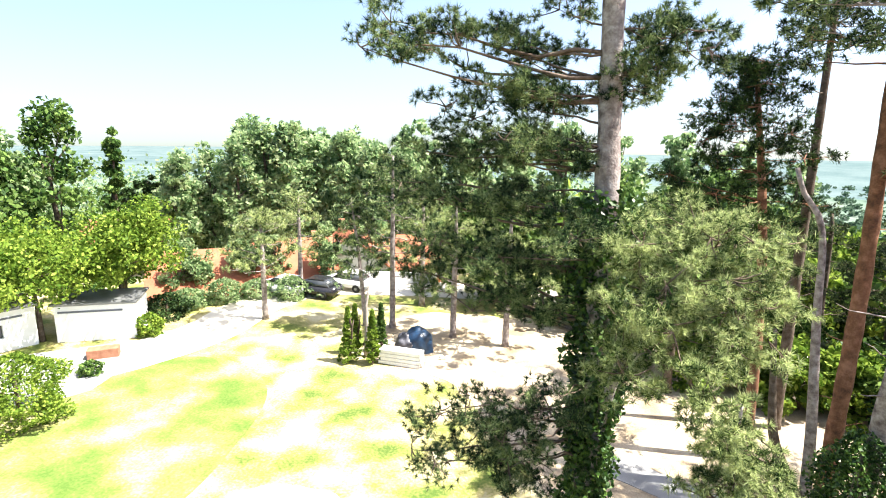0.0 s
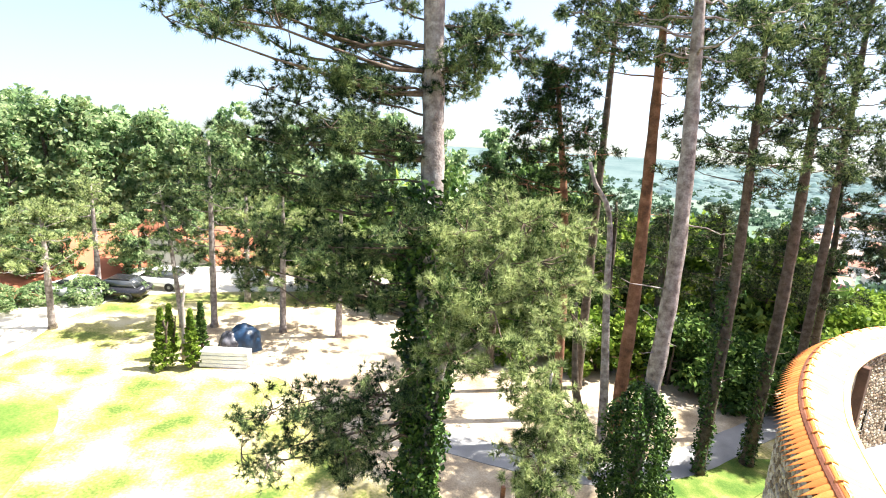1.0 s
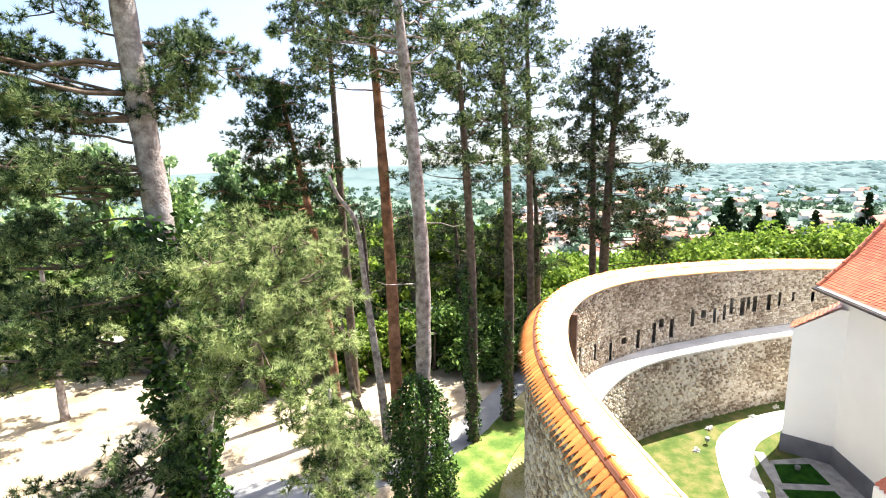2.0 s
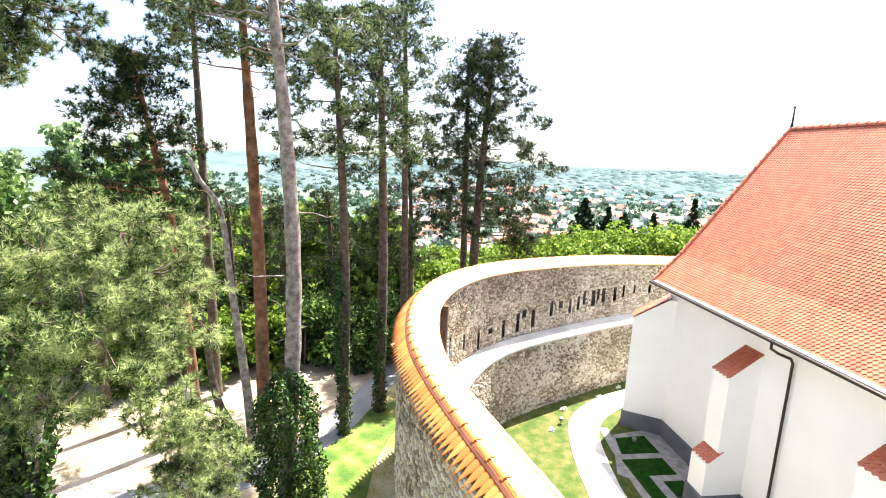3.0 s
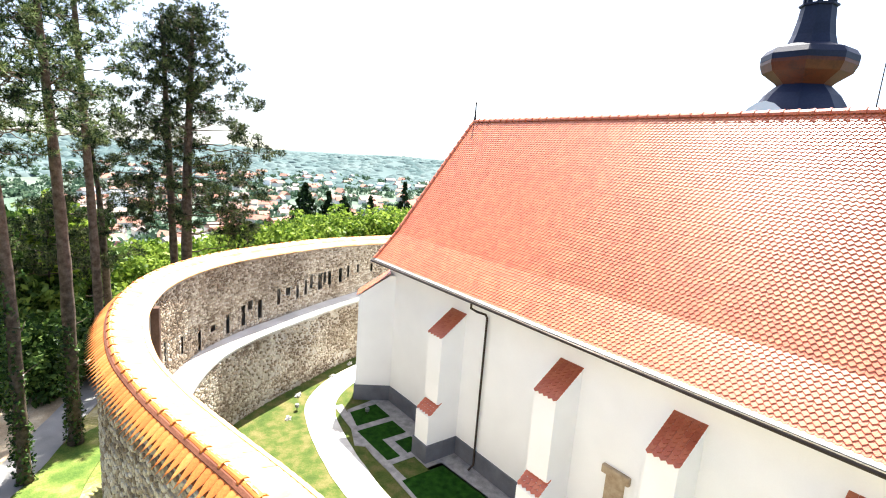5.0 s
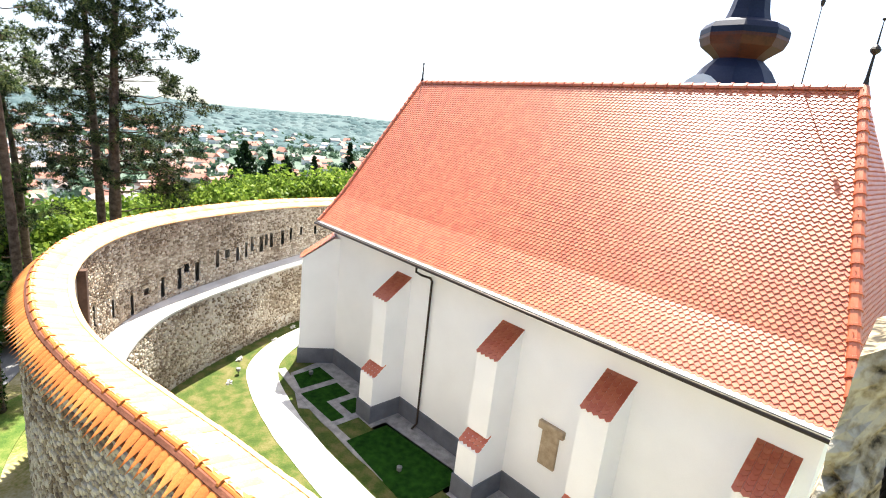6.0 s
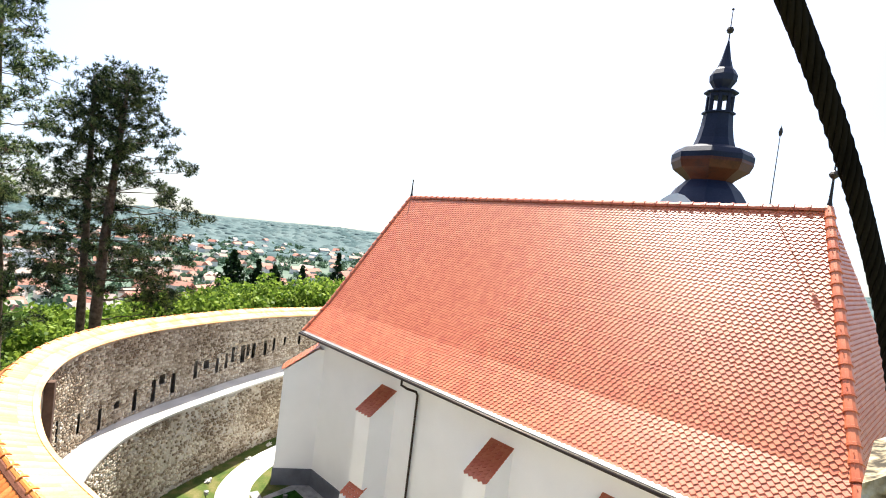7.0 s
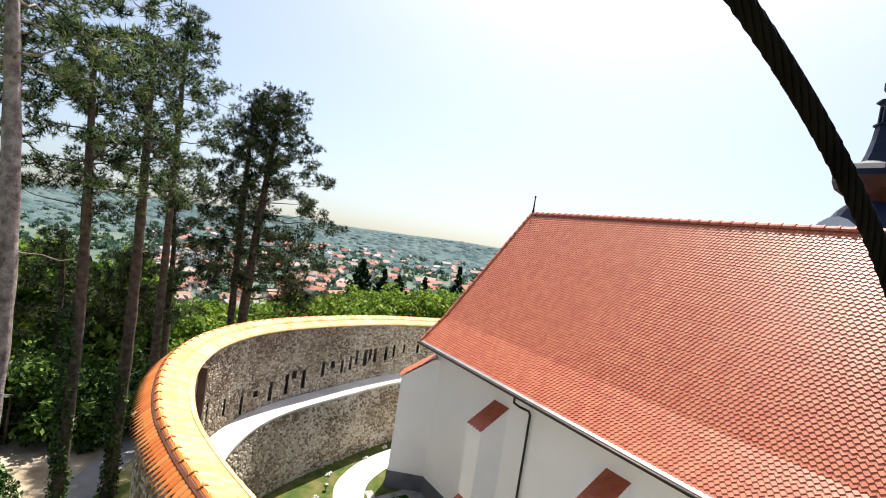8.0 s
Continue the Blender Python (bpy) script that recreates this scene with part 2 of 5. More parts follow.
def ground_z(x, y):
    """The castle hill: level round the walls, falling to the town, hills far off."""
    r, az = math.hypot(x, y), math.degrees(math.atan2(x, y))
    west = ease((20 - az) / 30) if az > -150 else 0.0
    edge = 32 + 55 * west
    z = -80 * ease((r - edge) / (170 + 150 * west))
    if r > 1200:
        wave = noise.noise((az * 0.09, 1.7, r * 0.0004)) + 0.4 * noise.noise((az * 0.3, 7.7, 0))
        z += (29 + 12 * wave) * ease((r - 1250) / 550) * (ease((az + 5) / 35) if az > -150 else 1.0) - 60 * ease((r - 1900) / 900)
    if west > 0.3 and r > 40:
        z -= 2.3 * ease((r - 40.5) / 5) * west
    if r <= 1200 and r > 38:
        z += 1.2 * noise.noise((x * 0.03, y * 0.03, 0)) * ease((r - 38) / 40)
    return z


def ground_mesh():
    radii = [0.5 + 2.2 * i for i in range(20)] + [45 * 1.075 ** i for i in range(64)]
    count = 144
    verts, faces = [(0, 0, 0)], []
    for r in radii:
        for k in range(count):
            p = polar(360 * k / count, r)
            verts.append((p.x, p.y, ground_z(p.x, p.y)))
    faces = [(0, 1 + (k + 1) % count, 1 + k) for k in range(count)]
    for i in range(len(radii) - 1):
        for k in range(count):
            a, b = 1 + i * count + k, 1 + i * count + (k + 1) % count
            faces.append((a, b, b + count, a + count))
    return verts, faces


DRY_GRASS = material("dry_grass", [(0.055, 0.10, 0.015), (0.15, 0.17, 0.04), (0.31, 0.27, 0.11), (0.45, 0.40, 0.26)], 0.45, 0.95, 0.8, 9, stops=[0.30, 0.42, 0.52, 0.66])
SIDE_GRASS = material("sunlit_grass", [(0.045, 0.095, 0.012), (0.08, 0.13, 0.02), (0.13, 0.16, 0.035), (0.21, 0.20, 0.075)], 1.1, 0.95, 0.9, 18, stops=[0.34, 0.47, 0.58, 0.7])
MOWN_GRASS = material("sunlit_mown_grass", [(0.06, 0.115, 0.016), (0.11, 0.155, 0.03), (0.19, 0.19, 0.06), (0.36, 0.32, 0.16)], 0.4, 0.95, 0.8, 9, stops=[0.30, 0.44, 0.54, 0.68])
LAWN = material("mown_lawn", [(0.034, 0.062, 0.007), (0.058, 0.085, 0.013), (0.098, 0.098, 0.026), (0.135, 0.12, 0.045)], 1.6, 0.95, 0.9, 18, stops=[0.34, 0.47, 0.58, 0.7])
SOIL = material("pine_litter", [(0.20, 0.15, 0.095), (0.36, 0.29, 0.20), (0.51, 0.44, 0.33)], 0.6, 0.95, 0.8, 16)
ASPHALT = material("grey_drive", [(0.20, 0.20, 0.20), (0.30, 0.30, 0.295)], 0.8, 0.9, 0.4, 40)
CONCRETE = material("grey_concrete_apron", [(0.22, 0.22, 0.215), (0.31, 0.31, 0.30)], 0.6, 0.95, 0.3, 20)
SAND = material("pale_sandy_drive", [(0.45, 0.41, 0.34), (0.62, 0.58, 0.50)], 0.5, 0.95, 0.4, 30)
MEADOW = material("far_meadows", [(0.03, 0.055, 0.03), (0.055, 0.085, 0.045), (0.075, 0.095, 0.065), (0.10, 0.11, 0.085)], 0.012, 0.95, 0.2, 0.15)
# the pale tint of the far plain is painted haze
FAR_MEADOW_HAZE = material("haze_tinted_far_meadows", [(0.070, 0.110, 0.085), (0.100, 0.138, 0.108), (0.135, 0.160, 0.135)], 0.006, 0.95, 0, 0.1, spec=0.03)
g_verts, g_faces = ground_mesh()
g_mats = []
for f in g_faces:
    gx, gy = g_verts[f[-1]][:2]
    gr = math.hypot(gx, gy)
    # materials by distance; the two farthest carry haze in their colour
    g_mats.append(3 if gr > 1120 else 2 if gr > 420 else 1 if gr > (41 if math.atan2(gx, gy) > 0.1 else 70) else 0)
tagged(thing("ground", mesh_of("ground", g_verts, g_faces, [DRY_GRASS, MEADOW, FAR_MEADOW_HAZE, HILL_HAZE], True, g_mats)), "dry sunlit yellow-green grass over the castle hill and valley", "ground", kind="structure")


def sheet(name, outline, z, mat, label, category, kind="structure"):
    """A flat patch of ground with a slight thickness."""
    n = len(outline)
    verts = [(x, y, z) for x, y in outline] + [(x, y, z - 0.08) for x, y in outline]
    faces = [tuple(range(n))] + [(i, n + i, n + (i + 1) % n, (i + 1) % n) for i in range(n)]
    bm = bmesh.new()
    vs = [bm.verts.new(v) for v in verts]
    for f in faces:
        bm.faces.new([vs[i] for i in f])
    bmesh.ops.triangulate(bm, faces=[f for f in bm.faces if len(f.verts) > 4])
    return thing(name, bm_mesh(name, bm, mat), label, category, kind=kind)


def ribbon(name, line, width, z, mat, label, category):
    pts = smooth_line([(x, y, 0) for x, y in line], 0.4)
    left, right = [], []
    for i, p in enumerate(pts):
        d = (pts[min(i + 1, len(pts) - 1)] - pts[max(i - 1, 0)]).normalized()
        side = Vector((-d.y, d.x, 0)) * (width / 2 + 0.06 * noise.noise(p * 0.9))
        left.append(p + side)
        right.append(p - side)
    verts = [(p.x, p.y, z) for p in left + right] + [(p.x, p.y, z - 0.08) for p in left + right]
    n, m = len(pts), 2 * len(pts)
    faces = [(i, i + n, i + n + 1, i + 1) for i in range(n - 1)]
    faces += [(i, i + 1, m + i + 1, m + i) for i in range(n - 1)] + [(n + i + 1, n + i, m + n + i, m + n + i + 1) for i in range(n - 1)]
    return thing(name, mesh_of(name, verts, faces, mat), label, category, kind="structure")


# ---- the ring wall ----
# plan of the coping's ridge, and the height of it
RIDGE_LINE = [(2.6, -3.5, 7.5), (4.6, 0.9, 7.4), (5.7, 2.9, 7.35), (6.45, 4.15, 7.3), (7.2, 5.6, 7.3), (8.35, 7.6, 7.25), (9.75, 9.6, 7.2),
              (11.6, 11.5, 7.2), (13.3, 12.75, 7.2), (15.3, 13.7, 7.2), (17.8, 14.25, 7.15), (20.4, 14.15, 7.1), (23.4, 13.5, 7.0), (27.2, 12.5, 6.8), (31.5, 10.8, 6.5), (36.0, 8.0, 6.3)]
WALL = smooth_line(RIDGE_LINE, 0.19)


def frame_at(i):
    """Place, way along and the inward side of the wall at step i."""
    p = WALL[i]
    d = WALL[min(i + 1, len(WALL) - 1)] - WALL[max(i - 1, 0)]
    d = Vector((d.x, d.y, 0)).normalized()
    return p, d, Vector((d.y, -d.x, 0))


def loft(name, section, mat, i0=0, i1=None, every=2, smooth=False, close=True):
    """A body along the wall; section(i) gives (inward, z) pairs, in order round it."""
    rows = []
    idx = list(range(i0, (i1 or len(WALL)), every))
    for i in idx:
        p, d, side = frame_at(i)
        rows.append([p + side * a + Vector((0, 0, z - p.z)) for a, z in section(i)])
    n = len(rows[0])
    verts = [v for row in rows for v in row]
    faces = []
    for k in range(len(rows) - 1):
        for j in range(n if close else n - 1):
            a, b = k * n + j, k * n + (j + 1) % n
            faces.append((a, b, b + n, a + n))
    if close:
        faces += [tuple(range(n)), tuple(range((len(rows) - 1) * n, len(rows) * n))[::-1]]
    return mesh_of(name, verts, faces, mat, smooth)


LEDGE_Z, OUT_DRIP, IN_DRIP = 3.5, -0.46, 0.86


def inner_ledge(i):
    """How far in the lower wall stands."""
    return 1.55 + 0.25 * ease((i - 75) / 40)


ring_wall = thing("wall_ring", None, "curved rubble stone castle ring wall with loopholes", "wall", kind="structure")
# loopholes: step along the wall, height of the middle, height, width
SLITS = [(112.7, 4.6, 0.85, 0.2), (121.3, 4.33, 0.7, 0.18), (128.7, 3.98, 0.84, 0.2), (134, 4.23, 0.28, 0.3), (139.3, 4.12, 0.86, 0.22), (144.7, 4.23, 0.95, 0.24), (147.1, 4.62, 0.42, 0.3), (150.5, 4.27, 0.92, 0.24),
         (157.1, 4.6, 0.82, 0.22), (160.5, 4.72, 0.4, 0.32), (164.2, 4.56, 0.8, 0.2), (167.5, 4.63, 0.78, 0.2), (169.8, 4.85, 0.8, 0.22), (173.6, 4.75, 0.9, 0.3), (175.6, 4.9, 0.6, 0.22), (177.8, 4.8, 0.8, 0.26), (182.5, 4.8, 0.8, 0.25), (186, 4.9, 0.7, 0.17), (190.5, 4.95, 0.5, 0.17), (197, 4.85, 0.5, 0.2)]


def pierced(me, boxes):
    """The mesh with the boxes, given as poses of a unit cube, cut out of it."""
    body, bm = new("cut_body", me), bmesh.new()
    for m in boxes:
        bmesh.ops.create_cube(bm, size=1, matrix=m)
    cutter = new("cut_tool", bm_mesh("cut_tool", bm, DARK))
    mod = body.modifiers.new("cut", "BOOLEAN")
    mod.operation, mod.object, mod.solver = "DIFFERENCE", cutter, "EXACT"
    done = bpy.data.meshes.new_from_object(body.evaluated_get(bpy.context.evaluated_depsgraph_get()))
    bpy.data.objects.remove(body)
    bpy.data.objects.remove(cutter)
    return done


def slit_box(i, z, h, w, deep=0.75):
    p, d, side = frame_at(int(i))
    p = p + d * 0.19 * (i - int(i))
    m = Matrix((d, side, Vector((0, 0, 1)))).transposed().to_4x4()
    m.translation = Vector((p.x, p.y, z)) + side * (0.8 - deep / 2 + 0.05)
    return m @ Matrix.Diagonal((w, deep + 0.1, h, 1))


upper = loft("upper_wall", lambda i: [(-0.30, -1.5), (0.78, -1.5), (0.78, WALL[i].z - 0.28), (-0.30, WALL[i].z - 0.26)], MORTAR)
upper_wall = part("upper_wall", pierced(upper, [slit_box(*row) for row in SLITS]), ring_wall)
p, d, side = frame_at(104)
pier = part("pier", box_mesh("pier", 0.26, 0.30, 3.3, DARK_BRICK, 0.02), ring_wall, "weathered brick pier at a break in the wall")
pier.matrix_basis = Matrix.Translation(Vector((p.x, p.y, LEDGE_Z)) + side * 0.88) @ pose(0, 0, 0, 0, 0, math.degrees(math.atan2(d.y, d.x)))
lower_wall = part("lower_wall", loft("lower_wall", lambda i: [(0.6, -1.5), (inner_ledge(i), -1.5), (inner_ledge(i) - 0.03, LEDGE_Z - 0.12), (0.6, LEDGE_Z - 0.12)], RENDERED), ring_wall)
part("ledge", loft("ledge", lambda i: [(0.7, LEDGE_Z - 0.12), (inner_ledge(i) + 0.05, LEDGE_Z - 0.12), (inner_ledge(i) + 0.05, LEDGE_Z - 0.03), (0.7, LEDGE_Z + 0.03)], LEDGE), ring_wall, "pale rendered wall-walk ledge")
part("coping_bed", loft("coping_bed", lambda i: [(-0.32, WALL[i].z - 0.42), (IN_DRIP - 0.08, WALL[i].z - 0.34), (IN_DRIP - 0.08, WALL[i].z - 0.26), (0.0, WALL[i].z - 0.06), (-0.32, WALL[i].z - 0.30)], COPING_BED), ring_wall)
part("ridge_mortar", loft("ridge_mortar", lambda i: [(-0.15, WALL[i].z - 0.14), (-0.07, WALL[i].z - 0.10), (-0.07, WALL[i].z + 0.0), (-0.10, WALL[i].z - 0.01), (-0.15, WALL[i].z - 0.06)], COPING_BED), ring_wall, "dark mortar line beside the ridge tiles")
part("drip_edge", loft("drip_edge", lambda i: [(IN_DRIP - 0.1, WALL[i].z - 0.27), (IN_DRIP + 0.02, WALL[i].z - 0.31), (IN_DRIP + 0.03, WALL[i].z - 0.27), (IN_DRIP - 0.03, WALL[i].z - 0.20), (IN_DRIP - 0.12, WALL[i].z - 0.18)], COPING_SUNLIT), ring_wall, "tile edge of the coping, painted pale as if sunlit")

# ---- the church ----
U, N = Vector((0.645, 0.764, 0)), Vector((0.764, -0.645, 0))


def at(s, p, z):
    """A place by the way along the church, the way across from the eye, and the height."""
    return U * s + N * p + Vector((0, 0, z))


S0, S1, P0, P1 = 1.3, 20.9, 13.2, 22.4
EAVE_P, EAVE_Z, RIDGE_P = 12.47, 7.05, 17.8
RIDGE_E, RIDGE_W = at(3.27, RIDGE_P, 14.27), at(21.0, RIDGE_P, 13.75)
KNEE = 0.19


def prism(name, plan, z0, z1, mat):
    """Upright walls over a plan of (s, p)."""
    n = len(plan)
    verts = [at(s, p, z0) for s, p in plan] + [at(s, p, z1) for s, p in plan]
    faces = [(i, (i + 1) % n, n + (i + 1) % n, n + i) for i in range(n)] + [tuple(range(n))[::-1], tuple(range(n, 2 * n))]
    bm = bmesh.new()
    vs = [bm.verts.new(v) for v in verts]
    for f in faces:
        bm.faces.new([vs[i] for i in f])
    return bm_mesh(name, bm, mat)


church = thing("church", None, "white plastered gothic church with a steep red tiled roof and buttresses", "church")
body_plan = [(S0, P0), (S1, P0), (S1 + 2.2, P0 + 2.6), (S1 + 2.2, P1 - 2.6), (S1, P1), (S0, P1)]
part("wall", prism("church_wall", body_plan, 0.78, 7.1, PLASTER), church)
grown = [(S0 - 0.05, P0 - 0.05), (S1 + 0.02, P0 - 0.05), (S1 + 2.25, P0 + 2.6), (S1 + 2.25, P1 - 2.6), (S1, P1 + 0.05), (S0 - 0.05, P1 + 0.05)]
part("plinth", prism("church_plinth", grown, -0.3, 0.8, PLINTH), church, "dark grey painted plinth")

# roof: the slope towards the yard is bell-cast, with a lower strip less steep
e_w, e_e = at(21.05, EAVE_P, EAVE_Z), at(0.87, EAVE_P, EAVE_Z + 0.12)
f_w, f_e = at(21.05, 23.1, EAVE_Z), at(0.87, 24.7, EAVE_Z)
SAG = 0.10


def knee(e, r):
    k = e.lerp(r, KNEE)
    return k - Vector((0, 0, SAG)) + (N * SAG if e in (e_w, e_e) else -N * SAG)


k_w, k_e, kf_w, kf_e = knee(e_w, RIDGE_W), knee(e_e, RIDGE_E), knee(f_w, RIDGE_W), knee(f_e, RIDGE_E)
roof_verts = [e_e, e_w, k_e, k_w, RIDGE_E, RIDGE_W, f_e, f_w, kf_e, kf_w]
roof_verts = [v - Vector((0, 0, 0.05)) for v in roof_verts]
roof_faces = [(0, 1, 3, 2), (2, 3, 5, 4), (6, 8, 9, 7), (8, 4, 5, 9), (0, 2, 8, 6), (2, 4, 8), (1, 7, 9, 3), (3, 9, 5), (0, 6, 7, 1)]
# near-black underlay puts shade into the gaps between the tiles
roof = part("roof", mesh_of("roof", roof_verts, roof_faces, DARK), church, "steep red plain-tiled roof with bell-cast eaves")


def tile_piece(width, length, thick):
    """A plain tile with a pointed tail: lies in x, y with its tail towards -y and rests on the row below."""
    w, rise = width / 2 - 0.003, thick / 0.625
    out = [(-w, length), (-w, 0.055), (0, -0.012), (w, 0.055), (w, length)]
    top = [(x, y, rise * (length - y) / length) for x, y in out]
    verts = top + [(x, y, z - thick) for x, y, z in top]
    faces = [(0, 1, 2, 3, 4), (1, 6, 7, 2), (2, 7, 8, 3), (0, 5, 6, 1), (3, 8, 9, 4)]
    return verts, faces


def cover(a, b, c, d, width=0.16, row=0.122, stagger=True):
    """Poses of tiles over a face with lower edge a to b and upper edge c to d."""
    up = ((c + d) - (a + b)) / 2
    rows = max(1, round(up.length / row))
    out = []
    for r in range(rows):
        p, q = a.lerp(c, r / rows), b.lerp(d, r / rows)
        along = (q - p).normalized()
        normal = along.cross(up).normalized()
        if normal.z < 0:
            normal = -normal
        rise = normal.cross(along)
        turn = 1.0 if rise.dot(up) > 0 else -1.0
        count = int((q - p).length / width)
        odd = (r % 2) if stagger else 0
        for k in range(count + odd):
            place = p + along * ((k + 0.5 - 0.5 * odd) * width + ((q - p).length - count * width) / 2)
            m = Matrix((along * turn, rise * turn, normal)).transposed().to_4x4()
            m.translation = place + normal * 0.016
            out.append(m @ pose(0, 0, 0, random.uniform(-0.4, 0.4), 0, random.uniform(-0.7, 0.7)))
    return out


def lay(poses, piece):
    """One list of vertices and faces for many pieces."""
    v0, f0 = piece
    base = np.array([(*v, 1.0) for v in v0])
    verts, faces = [], []
    for i, m in enumerate(poses):
        verts += (base @ np.array(m).T)[:, :3].tolist()
        n = i * len(v0)
        faces += [tuple(j + n for j in f) for f in f0]
    return verts, faces


church_tiles = cover(e_e, e_w, k_e, k_w) + cover(k_e, k_w, RIDGE_E, RIDGE_W)
hip_tiles = cover(e_e, f_e, k_e, kf_e) + cover(k_e, kf_e, RIDGE_E, RIDGE_E + U * 0.02)


def ridge_row(a, b, name, radius=0.13, step=0.36, mat=TILE, lift=0.02, parent=None):
    """Half-round ridge tiles from a to b, each overlapping the next, as parts."""
    d = (b - a).normalized()
    side = d.cross(Vector((0, 0, 1))).normalized()
    up = side.cross(d)
    count = max(1, int((b - a).length / step))
    n, verts, faces = 7, [], []
    for j, (yy, rr) in enumerate([(0, 1.12), (0.06, 1.12), (0.07, 1.0), (step + 0.02, 0.9)]):
        for k in range(n):
            w = math.pi * (k / (n - 1) * 1.1 - 0.05)
            verts.append((math.cos(w) * radius * rr, yy, math.sin(w) * radius * rr))
    for j in range(3):
        for k in range(n - 1):
            faces.append((j * n + k, j * n + k + 1, (j + 1) * n + k + 1, (j + 1) * n + k))
    faces.append(tuple(range(n)))
    me = mesh_of(name, verts, faces, mat)
    turn = Matrix((side, d, up)).transposed().to_4x4()
    for i in range(count):
        m = turn.copy()
        m.translation = a + d * (i * (b - a).length / count) + up * (lift - 0.02)
        ob = part(name, me, parent)
        ob.matrix_basis = m
    return count


# gutter, flashing and downpipe
part("flashing", mesh_of("flashing", [e_w + N * x + Vector((0, 0, z)) for x, z in ((-0.14, -0.01), (0.2, 0.13), (0.2, 0.1), (-0.14, -0.04))] +
                         [e_e + N * x + Vector((0, 0, z)) for x, z in ((-0.14, -0.01), (0.2, 0.13), (0.2, 0.1), (-0.14, -0.04))],
                         [(0, 1, 5, 4), (2, 3, 7, 6), (0, 4, 7, 3), (1, 2, 6, 5), (0, 3, 2, 1), (4, 5, 6, 7)], FLASHING), church, "grey zinc eaves flashing")
part("gutter", tube_mesh("gutter", [e_w - N * 0.2 - Vector((0, 0, 0.08)), e_e - N * 0.2 - Vector((0, 0, 0.1))], [0.052, 0.052], GUTTER, 10), church, "dark brown metal gutter")
PIPE_S = 13.9
part("downpipe", tube_mesh("downpipe", [at(PIPE_S, P0 - 0.85, 7.0), at(PIPE_S, P0 - 0.85, 6.75), at(PIPE_S - 0.05, P0 - 0.6, 6.6), at(PIPE_S - 0.1, P0 - 0.2, 6.45), at(PIPE_S - 0.1, P0 - 0.1, 6.3), at(PIPE_S - 0.1, P0 - 0.1, 0.25), at(PIPE_S - 0.1, P0 - 0.35, 0.08)], [0.046] * 7, GUTTER, 8), church, "dark brown metal downpipe")


WEATHER_TILE = mesh_of("weather_tile", *tile_piece(0.187, 0.2, 0.015), TILE_PIECE)


def buttress(s0, s1):
    """A stepped buttress with two tiled weatherings, on the church's near side."""
    w = s1 - s0
    prof = [(P0 + 0.02, 0.8), (11.72, 0.8), (11.72, 2.0), (12.2, 2.42), (12.08, 2.46), (12.08, 5.2), (P0 + 0.02, 6.0)]
    verts = [at(s0, p, z) for p, z in prof] + [at(s1, p, z) for p, z in prof]
    n = len(prof)
    faces = [tuple(range(n))[::-1], tuple(range(n, 2 * n))] + [(i, (i + 1) % n, n + (i + 1) % n, n + i) for i in range(n)]
    bm = bmesh.new()
    vs = [bm.verts.new(v) for v in verts]
    for f in faces:
        bm.faces.new([vs[i] for i in f])
    b = part("buttress", bm_mesh("buttress", bm, PLASTER), church)
    part("buttress_plinth", prism("buttress_plinth", [(s0 - 0.05, 11.66), (s1 + 0.05, 11.66), (s1 + 0.05, P0), (s0 - 0.05, P0)], -0.2, 0.8, PLINTH), b, "dark grey painted plinth")
    tiles = []
    for pa, za, pb, zb in ((11.75, 2.04, 12.27, 2.46), (12.02, 5.19, 13.2, 6.03)):
        tiles += cover(at(s1 + 0.04, pa, za), at(s0 - 0.04, pa, za), at(s1 + 0.04, pb, zb), at(s0 - 0.04, pb, zb), 0.187, 0.15, False)
    for m in tiles:
        part("tile", WEATHER_TILE, b).matrix_basis = m
    return b


for s0 in (15.1, 9.4, 5.5, 1.6):
    buttress(s0, s0 + 0.86)


def corner_buttress():
    """The slanting buttress at the church's far corner, with a tiled weathering."""
    prof = [(-0.7, 0.8), (1.4, 0.8), (1.4, 5.28), (0.0, 6.3), (-0.7, 6.3)]
    n = len(prof)
    v = [(x, y, z) for x in (-0.43, 0.43) for y, z in prof]
    f = [tuple(range(n))[::-1], tuple(range(n, 2 * n))] + [(i, (i + 1) % n, n + (i + 1) % n, n + i) for i in range(n)]
    b = part("buttress", mesh_of("corner_buttress", v, f, PLASTER), church)
    b.matrix_basis = Matrix.Translation(at(S1 - 0.1, P0, 0)) @ pose(0, 0, 0, 0, 0, math.degrees(math.atan2(0.28, 0.96)))
    part("buttress_plinth", box_mesh("corner_plinth", 0.96, 1.76, 1.1, PLINTH, 0, (0, 0.57, -0.3)), b, "dark grey painted plinth")
    for m in cover(Vector((0.5, 1.5, 5.28)), Vector((-0.5, 1.5, 5.28)), Vector((0.5, 0.0, 6.4)), Vector((-0.5, 0.0, 6.4)), 0.187, 0.15):
        part("tile", WEATHER_TILE, b).matrix_basis = m


corner_buttress()


def lathe(name, profile, mat, sides=8, turn=0.0, smooth=False):
    verts, faces = [], []
    for r, z in profile:
        for k in range(sides):
            w = 2 * math.pi * (k + turn) / sides
            verts.append((r * math.cos(w), r * math.sin(w), z))
    for i in range(len(profile) - 1):
        for k in range(sides):
            faces.append((i * sides + k, i * sides + (k + 1) % sides, (i + 1) * sides + (k + 1) % sides, (i + 1) * sides + k))
    faces += [tuple(range(sides))[::-1], tuple(range((len(profile) - 1) * sides, len(profile) * sides))]
    return mesh_of(name, verts, faces, mat, smooth)


